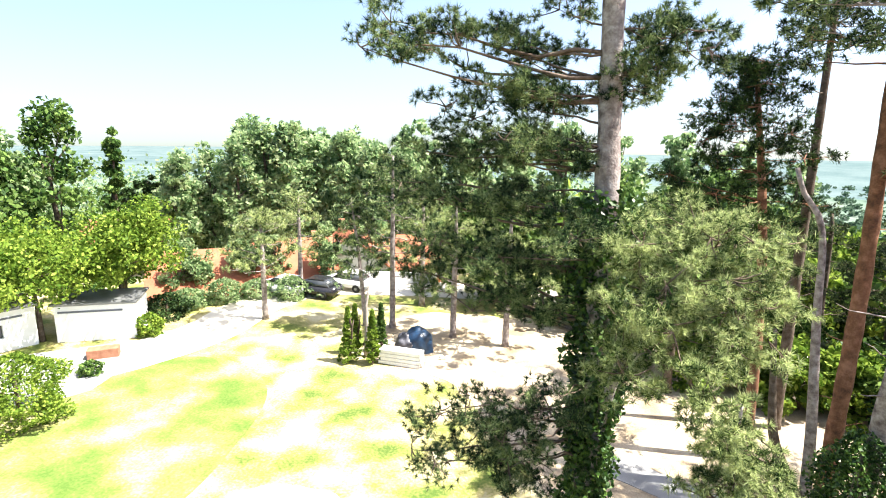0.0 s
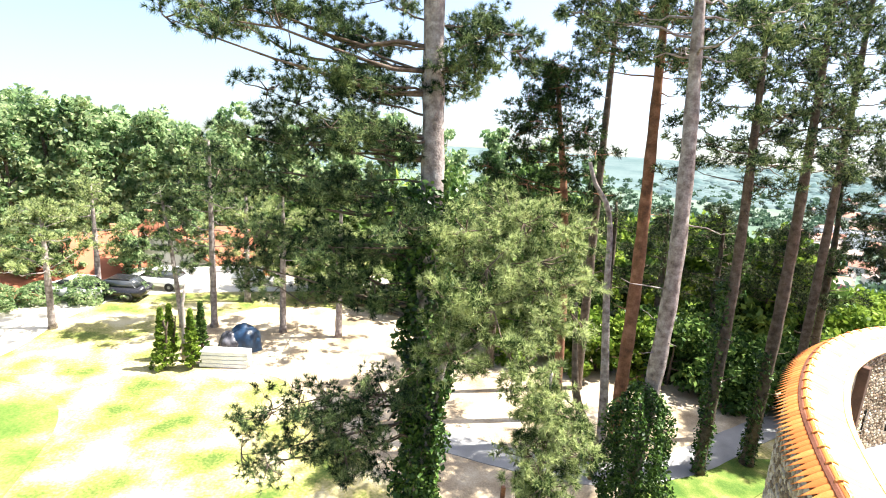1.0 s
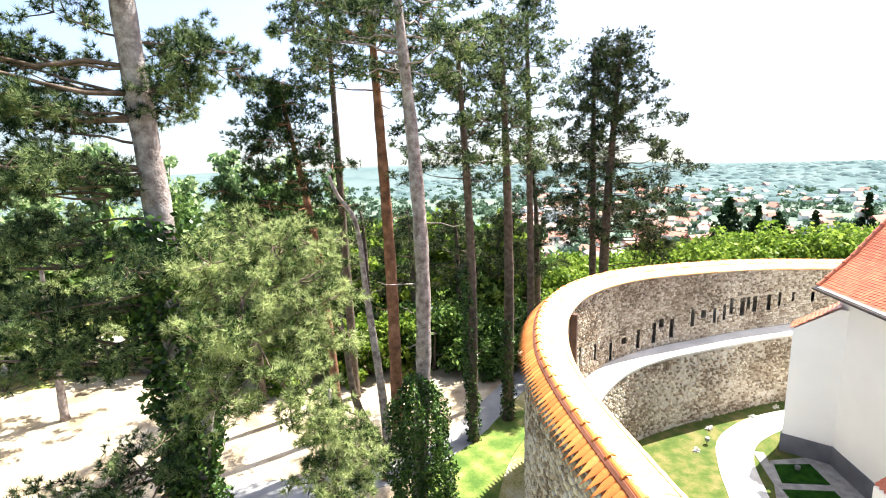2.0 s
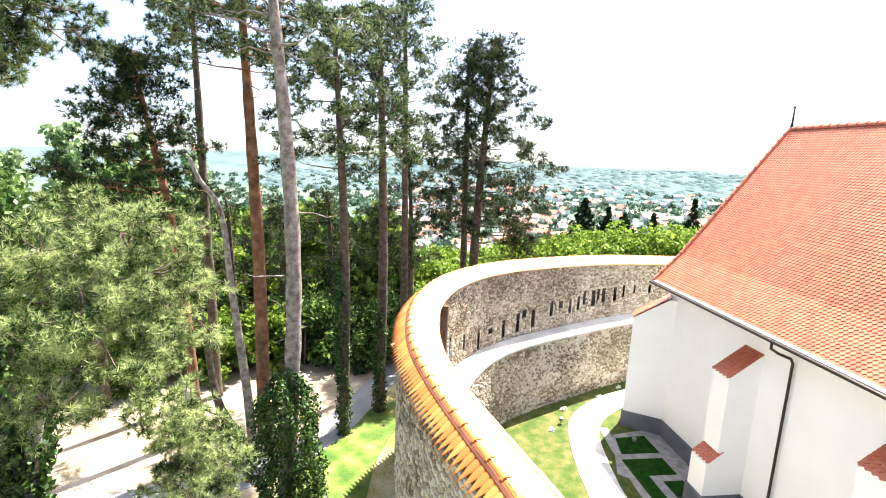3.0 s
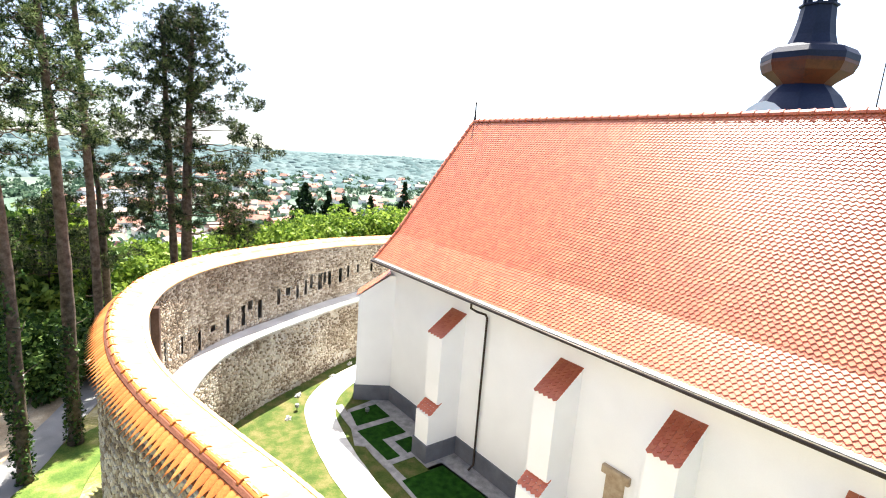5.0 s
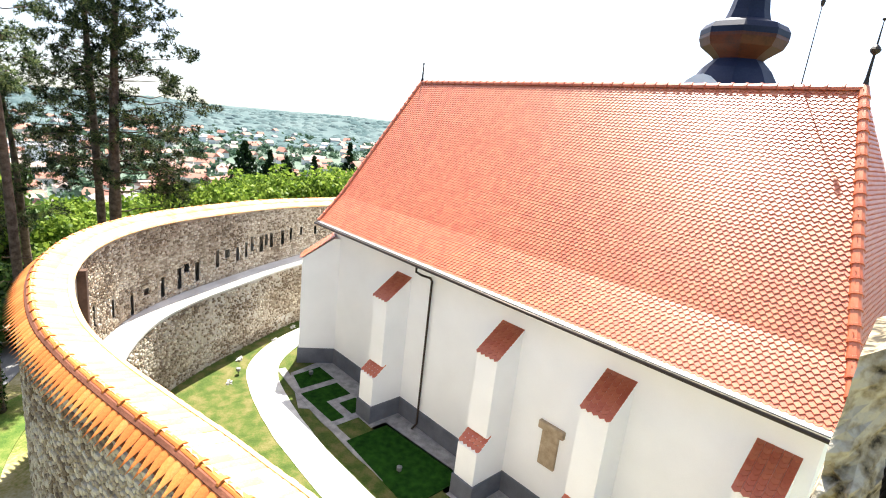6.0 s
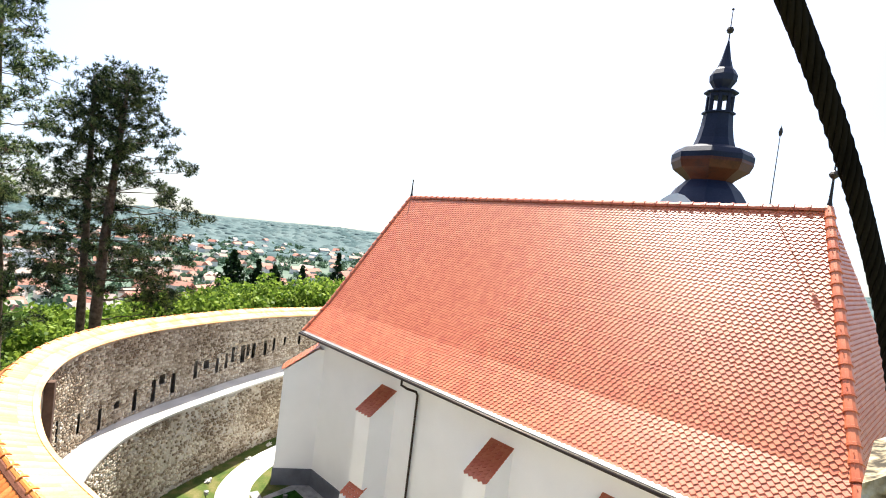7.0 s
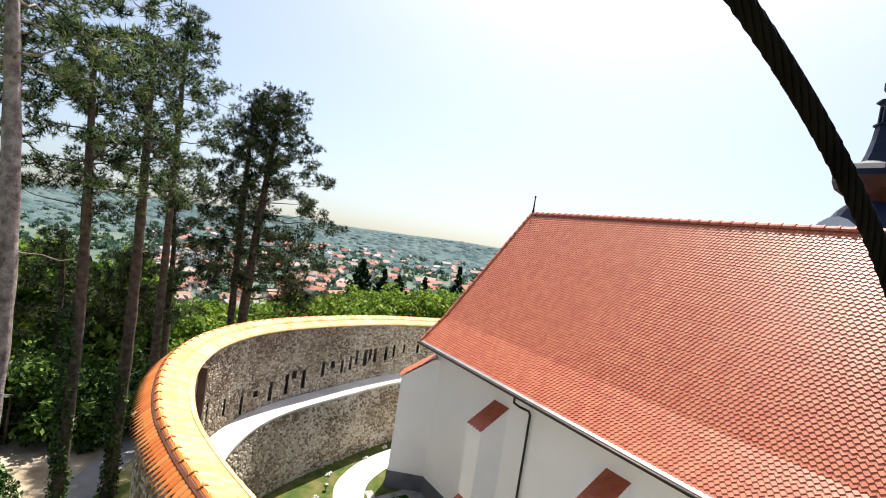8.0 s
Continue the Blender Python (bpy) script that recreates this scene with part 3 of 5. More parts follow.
def finial(name, place, height, knob_z, knob_r):
    ob = part(name, lathe(name, [(0.10, -0.15), (0.09, 0.0), (0.045, 0.25), (0.03, knob_z - knob_r), (knob_r * 0.8, knob_z - knob_r * 0.5), (knob_r, knob_z), (knob_r * 0.7, knob_z + knob_r * 0.5),
                                 (0.025, knob_z + knob_r), (0.012, height - 0.08), (0.05, height - 0.05), (0.05, height - 0.02), (0.0, height)], IRON, 10), church, "black iron roof finial")
    ob.location = place
    return ob


finial("finial", RIDGE_E, 1.72, 0.95, 0.13)
finial("finial", RIDGE_W, 0.95, 0.86, 0.05)

# ---- the onion tower behind the roof ----
T0 = polar(110.0, 30.0)
tower = thing("church_tower", None, "slender baroque church tower with dark copper onion domes", "tower", at=T0)
part("tower_shaft", box_mesh("tower_shaft", 3.6, 3.6, 13.2, PLASTER, 0.03), tower)
part("lower_roof", lathe("lower_roof", [(3.2, 13.0), (3.0, 13.3), (2.45, 14.3), (1.95, 15.2), (1.5, 15.9), (1.05, 16.35)], COPPER, 8, 0.5), tower)
part("bulb_underside", lathe("bulb_underside", [(1.05, 16.3), (1.2, 16.45), (1.75, 16.85), (1.89, 17.2), (1.89, 17.35)], COPPER_REFLECTION, 8, 0.5), tower, "copper underside of the bulb, red roof's reflection painted brown")
part("bulb", lathe("bulb", [(1.7, 17.3), (1.9, 17.35), (1.9, 17.6), (1.72, 17.85), (1.3, 17.98), (0.98, 18.1), (0.85, 18.5), (0.74, 19.1), (0.68, 19.7)], COPPER, 8, 0.5), tower)
lantern = part("lantern", lathe("lantern_sill", [(0.66, 19.68), (0.78, 19.72), (0.78, 19.8), (0.3, 19.82)], COPPER, 8, 0.5), tower)
for k in range(8):
    w = 2 * math.pi * (k + 0.5) / 8
    part("lantern_post", box_mesh("lantern_post", 0.15, 0.15, 0.95, COPPER, 0.01, (0.55 * math.cos(w), 0.55 * math.sin(w), 19.8)), lantern)
part("lantern_roof", lathe("lantern_roof", [(0.62, 20.55), (0.62, 20.7), (0.8, 20.75), (0.8, 20.82), (0.5, 20.95)], COPPER, 8, 0.5), tower)
part("small_bulb", lathe("small_bulb", [(0.36, 20.92), (0.42, 21.05), (0.62, 21.35), (0.64, 21.65), (0.5, 21.9), (0.36, 22.05), (0.22, 22.5), (0.1, 23.1), (0.04, 23.4)], COPPER, 8, 0.5), tower)
part("spire_ball", lathe("spire_ball", [(0.03, 23.3), (0.03, 23.75), (0.13, 23.8), (0.18, 23.92), (0.13, 24.05), (0.025, 24.1), (0.02, 24.9), (0.07, 24.93), (0.05, 25.0), (0.0, 25.02)], IRON, 10), tower, "black ball and spike on the spire")
gable = [(1.25 * math.cos(math.pi * k / 12), 1.25 * math.sin(math.pi * k / 12)) for k in range(13)]
gv = [(x, -0.3, 13.0 + z * 1.9) for x, z in gable] + [(x, 0.9, 13.0 + z * 1.9) for x, z in gable]
ob = part("clock_gable", mesh_of("clock_gable", gv, [tuple(range(13)), tuple(range(13, 26))[::-1]] + [(i, i + 13, i + 14, i + 1) for i in range(12)], PLASTER), tower, "white arched gable")
place = polar(290, 2.35) + polar(20, 1.25)
ob.matrix_basis = pose(place.x, place.y, 0, 0, 0, -110)

rod = thing("lightning_rod", lathe("lightning_rod", [(0.025, -0.25), (0.018, 0.0), (0.011, 2.12), (0.045, 2.16), (0.06, 2.26), (0.035, 2.36), (0.01, 2.4), (0.0, 2.5)], IRON, 8), "thin black iron rod with a ball on the ridge", "lightning rod", at=at(4.72, RIDGE_P, 14.2))


# ---- trees ----
def tufts(centres, dirs, size, blades, width, rng):
    """Needle tufts: a spray of thin blades at each centre, about a direction."""
    n = len(centres)
    c = np.repeat(np.asarray(centres), blades, 0)
    d = np.repeat(np.asarray(dirs), blades, 0)
    way = d * 0.55 + rng.normal(0, 0.62, (n * blades, 3))
    way /= np.linalg.norm(way, axis=1, keepdims=True)
    long = size * rng.uniform(0.6, 1.15, (n * blades, 1))
    side = np.cross(way, rng.normal(0, 1, (n * blades, 3)))
    side *= width / 2 / np.linalg.norm(side, axis=1, keepdims=True)
    start = c - way * long * 0.1
    tri = np.stack([start + side, start - side, c + way * long], 1).reshape(-1, 3)
    return tri


def leaves(centres, size, rng):
    """Leaf quads, turned at random about their centres."""
    n = len(centres)
    a = rng.normal(0, 1, (n, 3))
    a /= np.linalg.norm(a, axis=1, keepdims=True)
    b = rng.normal(0, 1, (n, 3))
    b -= a * (a * b).sum(1, keepdims=True)
    b /= np.linalg.norm(b, axis=1, keepdims=True)
    s = size * rng.uniform(0.6, 1.3, (n, 1))
    c = np.asarray(centres)
    return np.stack([c - a * s, c + b * s * 0.6, c + a * s, c - b * s * 0.6], 1).reshape(-1, 3)


def soup(name, verts, per, mat):
    """A mesh of separate polygons with per corners each, built from an array."""
    me = bpy.data.meshes.new(name)
    n = len(verts) // per
    me.vertices.add(len(verts))
    me.vertices.foreach_set("co", np.asarray(verts, dtype=np.float32).ravel())
    me.loops.add(len(verts))
    me.loops.foreach_set("vertex_index", np.arange(len(verts), dtype=np.int32))
    me.polygons.add(n)
    me.polygons.foreach_set("loop_start", np.arange(0, len(verts), per, dtype=np.int32))
    me.polygons.foreach_set("loop_total", np.full(n, per, dtype=np.int32))
    me.materials.append(mat)
    me.update(calc_edges=True)
    return me


def wavy(a, b, sag, rng, steps=6, wob=0.06):
    """A limb from a to b that sags and wavers."""
    a, b = Vector(a), Vector(b)
    out = []
    for i in range(steps + 1):
        t = i / steps
        p = a.lerp(b, t) - Vector((0, 0, sag * 4 * t * (1 - t)))
        if 0 < i < steps:
            p += Vector(rng.normal(0, wob, 3)) * (b - a).length * 0.35
        out.append(p)
    return out


def pine(name, label, trunk, radii, limbs, bark, needle, seed, pad=0.8, clumps=7, per=34, size=0.16, blades=9, width=0.014, flat=0.5, limb_r=0.036, sides=12, stubs=0, group="pines on the slope", limb_bark=None):
    """A pine: trunk along its points, limbs to their tips, and pads of needle clumps round the outer half of each limb.
    Places are in the world; the tree's origin is the foot of the trunk."""
    rng = np.random.default_rng(seed)
    foot = Vector(trunk[0])
    tr = smooth_line([Vector(p) - foot for p in trunk], 0.5)
    total = len(tr) - 1
    rr = [float(np.interp(i / total, np.linspace(0, 1, len(radii)), radii)) * (1 + 0.06 * math.sin(i * 1.7 + seed)) for i in range(total + 1)]
    rr[0] *= 1.35
    tree = thing(name, None, label, "tree", group, at=foot)
    part("trunk", tube_mesh("trunk", tr, rr, bark, sides), tree)
    centres, dirs = [], []
    for tip in limbs:
        tip = Vector(tip) - foot
        # leave the trunk a little below the tip's height, further down for long limbs
        reach = min((Vector((p.x, p.y)) - Vector((tip.x, tip.y))).length for p in tr)
        want = tip.z - 0.12 * reach + rng.normal(0, 0.15)
        start = min(tr, key=lambda p: abs(p.z - want))
        line = wavy(start, tip, 0.06 * reach * rng.uniform(-0.5, 1.2), rng)
        r0 = limb_r * (0.5 + 0.22 * reach)
        wood = [tube(line, [max(0.008, r0 * (1 - 0.85 * k / 6)) for k in range(7)], 5)]
        out = (tip - start)
        out.z = 0
        out = out.normalized() if out.length > 0.01 else Vector((1, 0, 0))
        span = min(max(reach * 0.4, pad * 0.7), pad * 2.0)
        for c in range(clumps):
            back = rng.uniform(-0.2, 1) * span
            k = tip - out * back * rng.uniform(0.6, 1)
            off = Vector(rng.normal(0, 1, 3))
            off = off.normalized() * pad * rng.uniform(0.3, 1.0) ** 0.6
            off.z *= flat
            k = k + off
            base = min(line[3:], key=lambda p: (p - k).length)
            wood.append(tube(wavy(base, k, 0.03, rng, 3, 0.1), [0.02, 0.016, 0.012, 0.006], 3))
            cr = pad * rng.uniform(0.24, 0.4)
            for _ in range(per):
                o = rng.normal(0, 1, 3)
                o /= np.linalg.norm(o)
                o *= rng.uniform(0.15, 1) ** 0.5
                centres.append((k.x + o[0] * cr, k.y + o[1] * cr, k.z + o[2] * cr * 0.7))
                dirs.append((o[0] + out.x * 0.3, o[1] + out.y * 0.3, o[2] + 0.45))
        part("limb", mesh_of("limb", *join(wood), limb_bark or bark, True), tree)
    for _ in range(stubs):
        p = tr[int(rng.uniform(0.15, 0.75) * total)]
        w = rng.uniform(0, 6.28)
        q = p + Vector((math.cos(w), math.sin(w), rng.uniform(-0.2, 0.3))) * rng.uniform(0.5, 1.6)
        part("dead_limb", tube_mesh("dead_limb", wavy(p, q, 0.05, rng, 4, 0.1), [0.03, 0.024, 0.018, 0.012, 0.005], bark, 4), tree)
    if centres:
        part("crown", soup("crown", tufts(centres, dirs, size, blades, width, rng), 3, needle), tree)
    return tree


def crown_limbs(trunk_top, height, spread, count, seed, low=0.35, lean=(0, 0)):
    """Tips of limbs for a tall pine: flat layers that shorten to the top."""
    rng = np.random.default_rng(seed + 900)
    top, out = Vector(trunk_top), []
    for i in range(count):
        t = (i + rng.uniform(0, 0.8)) / count
        z = top.z - height * (1 - t)
        r = spread * (0.55 + 0.45 * math.sin(math.pi * min(1, (0.25 + 0.85 * t)))) * (1 - 0.55 * t ** 3) * rng.uniform(0.55, 1.1)
        w = i * 2.4 + rng.uniform(-0.5, 0.5)
        out.append((top.x + lean[0] * (1 - t) + r * math.cos(w), top.y + lean[1] * (1 - t) + r * math.sin(w), z + 0.1 * r))
    return out


def leaf_tree(name, label, foot, height, radius, mat, seed, clumps=60, per=60, size=0.16, low=0.25, shape="round", bark=BARK_DARK, group=""):
    """A broad-leaved tree: tapered trunk, limbs and a crown of leaf clumps with gaps."""
    rng = np.random.default_rng(seed)
    tree = thing(name, None, label, "tree", group, at=foot)
    r0 = 0.02 * height + 0.05
    trunk = wavy((0, 0, -0.3), (rng.normal(0, 0.2), rng.normal(0, 0.2), height * 0.8), 0, rng, 7, 0.015)
    part("trunk", tube_mesh("trunk", trunk, [r0 * (1 - 0.11 * k) for k in range(8)], bark, 8), tree)
    centres = []
    lobes = [(rng.uniform(0, 6.28), rng.uniform(0.3, 0.62), rng.uniform(low + 0.12, 0.86), rng.uniform(0.34, 0.55)) for _ in range(9)] + [(0, 0, 0.82, 0.42)]
    for c in range(clumps):
        if shape == "column":
            t = rng.uniform(0, 1)
            rad = radius * (0.35 + 0.65 * math.sin(math.pi * min(1, t * 0.8 + 0.2))) * rng.uniform(0.3, 1)
            w = rng.uniform(0, 6.28)
            k = Vector((rad * math.cos(w), rad * math.sin(w), height * (low + (1 - low) * t)))
        elif shape == "cone":
            t = rng.uniform(0, 1) ** 0.75
            rad = radius * (1 - t) * rng.uniform(0.4, 1.05)
            w = rng.uniform(0, 6.28)
            k = Vector((rad * math.cos(w), rad * math.sin(w), height * (low + (1 - low) * t)))
        else:
            w, off, zz, rad = lobes[rng.integers(len(lobes))]
            o = rng.normal(0, 1, 3)
            o = o / np.linalg.norm(o) * rng.uniform(0.55, 1.0)
            k = Vector((math.cos(w) * off + o[0] * rad, math.sin(w) * off + o[1] * rad, 0)) * radius
            k.z = height * zz + o[2] * rad * height * (1 - low) * 0.5
            k.z = max(k.z, height * low)
        base = min(trunk[2:], key=lambda p: abs(p.z - k.z * 0.75))
        if c % 7 == 0:
            part("limb", tube_mesh("limb", wavy(base, k, 0.1, rng, 4, 0.06), [r0 * 0.35, r0 * 0.28, r0 * 0.2, r0 * 0.12, 0.01], bark, 4), tree)
        cr = radius * rng.uniform(0.16, 0.28) if shape == "round" else max(0.1, radius * (rng.uniform(0.12, 0.26) * (1.15 - t) if shape == "cone" else rng.uniform(0.25, 0.45)))
        o = rng.normal(0, 1, (per, 3))
        o = o / np.linalg.norm(o, axis=1, keepdims=True) * rng.uniform(0.3, 1, (per, 1)) ** 0.5 * cr
        o[:, 2] *= 0.8
        centres.append(o + np.array(k))
    part("crown", soup("crown", leaves(np.concatenate(centres), size, rng), 4, mat), tree)
    return tree


def ivy_on(tree, line, radius, count, seed, size=0.07, name="ivy"):
    """A sleeve of ivy leaves round a stem, in the tree's own space."""
    rng = np.random.default_rng(seed)
    pts = np.array([tuple(p) for p in smooth_line(line, 0.15)])
    c = pts[rng.integers(len(pts), size=count)]
    o = rng.normal(0, 1, (count, 3))
    o[:, 2] *= 0.3
    o /= np.linalg.norm(o, axis=1, keepdims=True)
    bump = 1 + 0.5 * np.sin(c[:, 2:3] * 3.1 + seed) * np.sin(o[:, :1] * 4)
    part(name, soup(name, leaves(c + o * radius * bump * rng.uniform(0.7, 1.15, (count, 1)), size, rng), 4, IVY), tree, "dark glossy ivy")


def tips(rows, more=1, seed=1):
    """Limb tips from azimuth, height and distance, each with some neighbours."""
    rng = np.random.default_rng(seed)
    out = [polar(a, d, z) for a, z, d in rows]
    for a, z, d in rows * more:
        out.append(polar(a + rng.uniform(-3, 3), d + rng.uniform(-0.9, 0.9), z + rng.uniform(-0.55, 0.55)))
    return out


# the near pine, its trunk bare above and wrapped in ivy below
UPPER = [(-16.2, 14.7, 12), (-8.2, 14.5, 12.5), (-6.3, 13.5, 12), (-0.8, 14.3, 13), (11.1, 14.9, 13), (10.5, 13.9, 12.3), (14.3, 14.1, 11.5), (-9.1, 12.5, 12.5), (-3.8, 12.4, 13.5), (0.6, 15.3, 13.5), (7.6, 13.5, 13.9), (-19.1, 14.1, 11.5),
         (4, 16.5, 10.5), (14, 16.2, 13), (-4, 16.4, 11), (-4, 13.2, 12.5), (2, 13.2, 13), (-6, 12.0, 12), (1.5, 12.0, 12.5), (-12, 12.0, 12.5)]
MIDDLE = [(-15.0, 11.2, 13.5), (-10.1, 11.0, 12.5), (-5.3, 11.0, 14), (-1.0, 10.7, 12), (-10.6, 9.7, 13.5), (-5.6, 9.9, 12), (-1.2, 9.3, 13), (-12.4, 8.3, 14), (-6.0, 8.3, 13), (0.9, 8.4, 12.5), (3.3, 10.3, 11.5)]
FRONT = [(10.7, 10.5, 10.5), (15.2, 10.9, 11), (20.2, 10.6, 11.5), (13.3, 9.9, 10), (18.8, 10.0, 10.5), (22.2, 9.6, 11.5), (10.8, 8.9, 10.5), (14.4, 9.1, 9.8), (20.1, 8.9, 10.3)]
LOW = [(10.5, 8.1, 9.8), (16.6, 8.3, 9.6)]
DARK_LOW = [(-10.2, 6.5, 10.5), (-5.4, 6.0, 10.8), (-0.3, 6.6, 10.8), (-10.7, 5.4, 10.3), (-1.8, 5.2, 10.6)]
near_trunk = [polar(6.9, 12.5, -0.3), polar(7.0, 12.5, 5), polar(6.6, 12.5, 11), polar(5.7, 12.5, 15.2), polar(5.2, 12.5, 20)]
near = pine("pine", "tall black pine with grey plated bark, ivy and long needle sprays", near_trunk, [0.36, 0.33, 0.29, 0.24, 0.13], tips(UPPER) + tips(MIDDLE, 1) + tips(DARK_LOW, 1), BARK, NEEDLE_MID, 5, pad=0.85, clumps=10, per=13, size=0.165, blades=29, width=0.015, limb_bark=BARK_LIMB)
# a second, younger pine added before it, needles painted pale with sunlight
young = pine("pine", "younger pine with long needles painted sunlit pale green", [polar(7.4, 12.1, -0.2), polar(7.6, 12.05, 5), polar(12.5, 11.3, 10.3)], [0.2, 0.16, 0.05], tips(FRONT) + tips(LOW), BARK, NEEDLE_SUNLIT, 6, pad=0.8, clumps=9, per=13, size=0.165, blades=32, width=0.015, flat=0.8, limb_bark=BARK_LIMB)
young_foot = polar(7.4, 12.1, -0.2)
ivy_on(young, [p - young_foot for p in (polar(7.4, 12.1, 0.1), polar(7.6, 12.05, 5), polar(8.3, 11.9, 6.6))], 0.3, 5000, 4, 0.075)
small = pine("pine", "small young pine with pale-green needles down to the ground", [polar(21.8, 10.7, -0.2), polar(21.7, 10.6, 4), polar(21.5, 10.4, 7.8)], [0.11, 0.08, 0.03],
             tips([(20.3, 7.4, 9.8), (23.9, 6.5, 10), (20.4, 6.2, 9.7), (22.5, 5.4, 10), (20.8, 4.7, 10.2), (23.2, 7.3, 10.4), (22.0, 4.0, 10.3)]), BARK, NEEDLE_SUNLIT, 7, pad=0.7, clumps=8, per=13, size=0.165, blades=32, width=0.015, flat=0.8, limb_bark=BARK_LIMB)
ivy_on(near, [Vector(p) - Vector(near_trunk[0]) for p in (polar(6.9, 12.5, 0.2), polar(7.0, 12.5, 5), polar(6.6, 12.5, 11.1))], 0.56, 14000, 3, 0.08)

# tall pines on the slope: azimuth and distance of the foot, of the head, and so on
def tall_pine(foot, mid, head, radii, bark, seed, crown_h, spread, count, label, needle=NEEDLE, pad=0.95, per=14, clumps=9, size=0.22, width=0.031, stubs=6, sides=10, extra=()):
    tr = [polar(foot[0], foot[1], ground_z(*polar(foot[0], foot[1]).xy) - 0.2), polar(*mid), polar(*head)]
    return pine("pine", label, tr, radii, crown_limbs(tr[-1], crown_h, spread, count, seed) + [polar(*e) for e in extra], bark, needle, seed, pad=pad, clumps=clumps, per=per, size=size, blades=11, width=width, stubs=stubs, sides=sides)


tall_pine((29.1, 21.8), (28.9, 21.8, 8.2), (27.6, 21.6, 19.5), [0.27, 0.25, 0.2, 0.1], BARK_RED, 11, 5.0, 3.2, 22, "tall pine with bare orange-red bark", NEEDLE_MID)
gray = tall_pine((31.2, 16.5), (32.4, 16.5, 9.0), (30.0, 16.6, 19.0), [0.27, 0.25, 0.21, 0.1], BARK, 12, 4.5, 3.4, 22, "tall leaning pine with pale grey bark, ivy at its foot", NEEDLE_MID)
ivied = tall_pine((37.9, 21.3), (37.8, 21.3, 8.0), (36.5, 21.3, 17.0), [0.22, 0.2, 0.16, 0.08], BARK_DARK, 13, 6.0, 2.6, 19, "tall dark pine wrapped in ivy", NEEDLE_MID)
ivied_b = tall_pine((41.9, 23.2), (41.9, 23.2, 8.0), (41.0, 23.2, 18.0), [0.24, 0.22, 0.17, 0.08], BARK_DARK, 14, 6.5, 2.8, 20, "tall dark pine with ivy on the lower trunk", NEEDLE_MID)
tall_pine((44.4, 27.0), (44.2, 27.0, 8.0), (43.5, 27.0, 20.0), [0.2, 0.18, 0.14, 0.07], BARK_DARK, 15, 7.5, 2.6, 21, "slim dark pine on the slope", NEEDLE_MID)
tall_pine((22.6, 22.5), (21.3, 22.5, 8.0), (18.4, 22.5, 15.3), [0.2, 0.19, 0.15, 0.07], BARK_RED, 16, 6.2, 2.3, 34, "slim reddish pine with a small crown")
tall_pine((51.8, 31.0), (52.0, 31.0, 9.0), (52.8, 31.0, 18.2), [0.3, 0.27, 0.2, 0.08], BARK_DARK, 17, 11.5, 3.9, 62, "broad dark black pine beyond the wall", NEEDLE_OLIVE, pad=0.9, stubs=2, extra=[(56.6, 29.6, 8.8), (57.2, 30.0, 7.8), (56.0, 29.8, 7.0), (57.6, 30.2, 6.6)])
tall_pine((51.0, 32.0), (50.6, 32.0, 9.0), (50.2, 32.0, 17.8), [0.24, 0.2, 0.16, 0.08], BARK_DARK, 18, 10.5, 3.0, 38, "dark black pine beyond the wall", NEEDLE_OLIVE, pad=0.9, stubs=2)
ivy_on(ivied, [(0, 0, 0), (-0.1, 0.1, 5), (-0.2, 0.2, 8)], 0.27, 2600, 8, 0.075)
ivy_on(ivied_b, [(0, 0, 0), (-0.05, 0.05, 5)], 0.28, 2000, 9, 0.075)
# more of the stand behind, closing the view between the trunks
for k, (az, dist, top, h, spread) in enumerate(((24.5, 26.0, 20.5, 4.5, 3.0), (14.5, 27.0, 9.5, 6.5, 2.4), (20.5, 30.0, 8.0, 5.5, 2.4), (26.5, 34.0, 8.5, 5.5, 2.6), (31.5, 33.0, 8.5, 5.0, 2.2), (36.5, 34.0, 9.0, 5.0, 2.0), (42.0, 34.0, 8.5, 4.5, 2.0), (45.2, 35.0, 12.0, 8.0, 1.7))):
    tall_pine((az, dist), (az - 0.4, dist, 8.0), (az - 1.0, dist, top), [0.22, 0.2, 0.15, 0.07], BARK_DARK, 401 + k, h, spread, 18, "dark pine of the stand on the slope", NEEDLE_OLIVE, clumps=7)


# ---- broad-leaved trees ----
def leafy_row(rows, name, label, mat, seed, **kw):
    for i, (az, d, h, r) in enumerate(rows):
        p = polar(az, d)
        p.z = ground_z(p.x, p.y)
        leaf_tree(name, label, p, h - p.z, r, mat, seed + i, **kw)


# poplars behind the houses
leafy_row([(-37, 58, 9.5, 2.2), (-34, 60, 10.5, 2.4), (-31.5, 57, 11.5, 2.3), (-29, 58, 13.2, 2.2), (-26.5, 57, 12.6, 2.3), (-23.8, 58, 11.4, 2.3), (-21, 57, 12, 2.4), (-18, 56, 10.5, 2.4), (-15, 58, 11, 2.4)],
          "poplar_tree", "tall narrow sunlit green poplar", POPLAR, 40, clumps=100, per=50, size=0.26, low=0.1, shape="column", group="poplars behind the houses")
leafy_row([(-46.5, 46, 13.5, 2.6), (-51, 45, 10.5, 3.0), (-55, 44, 9.5, 3.5), (-42.2, 50, 12.2, 0.9)], "tree", "tall dark green tree beyond the drive", LEAF, 55, clumps=80, per=70, size=0.2, low=0.12, shape="column")
leafy_row([(-42.5, 38, 7.7, 4.0), (-49, 37, 6.8, 4.2), (-55, 36, 6.3, 4.0)], "tree", "broad yellow-green tree by the white wall", LEAF_BRIGHT, 60, clumps=120, per=110, size=0.125, low=0.4)
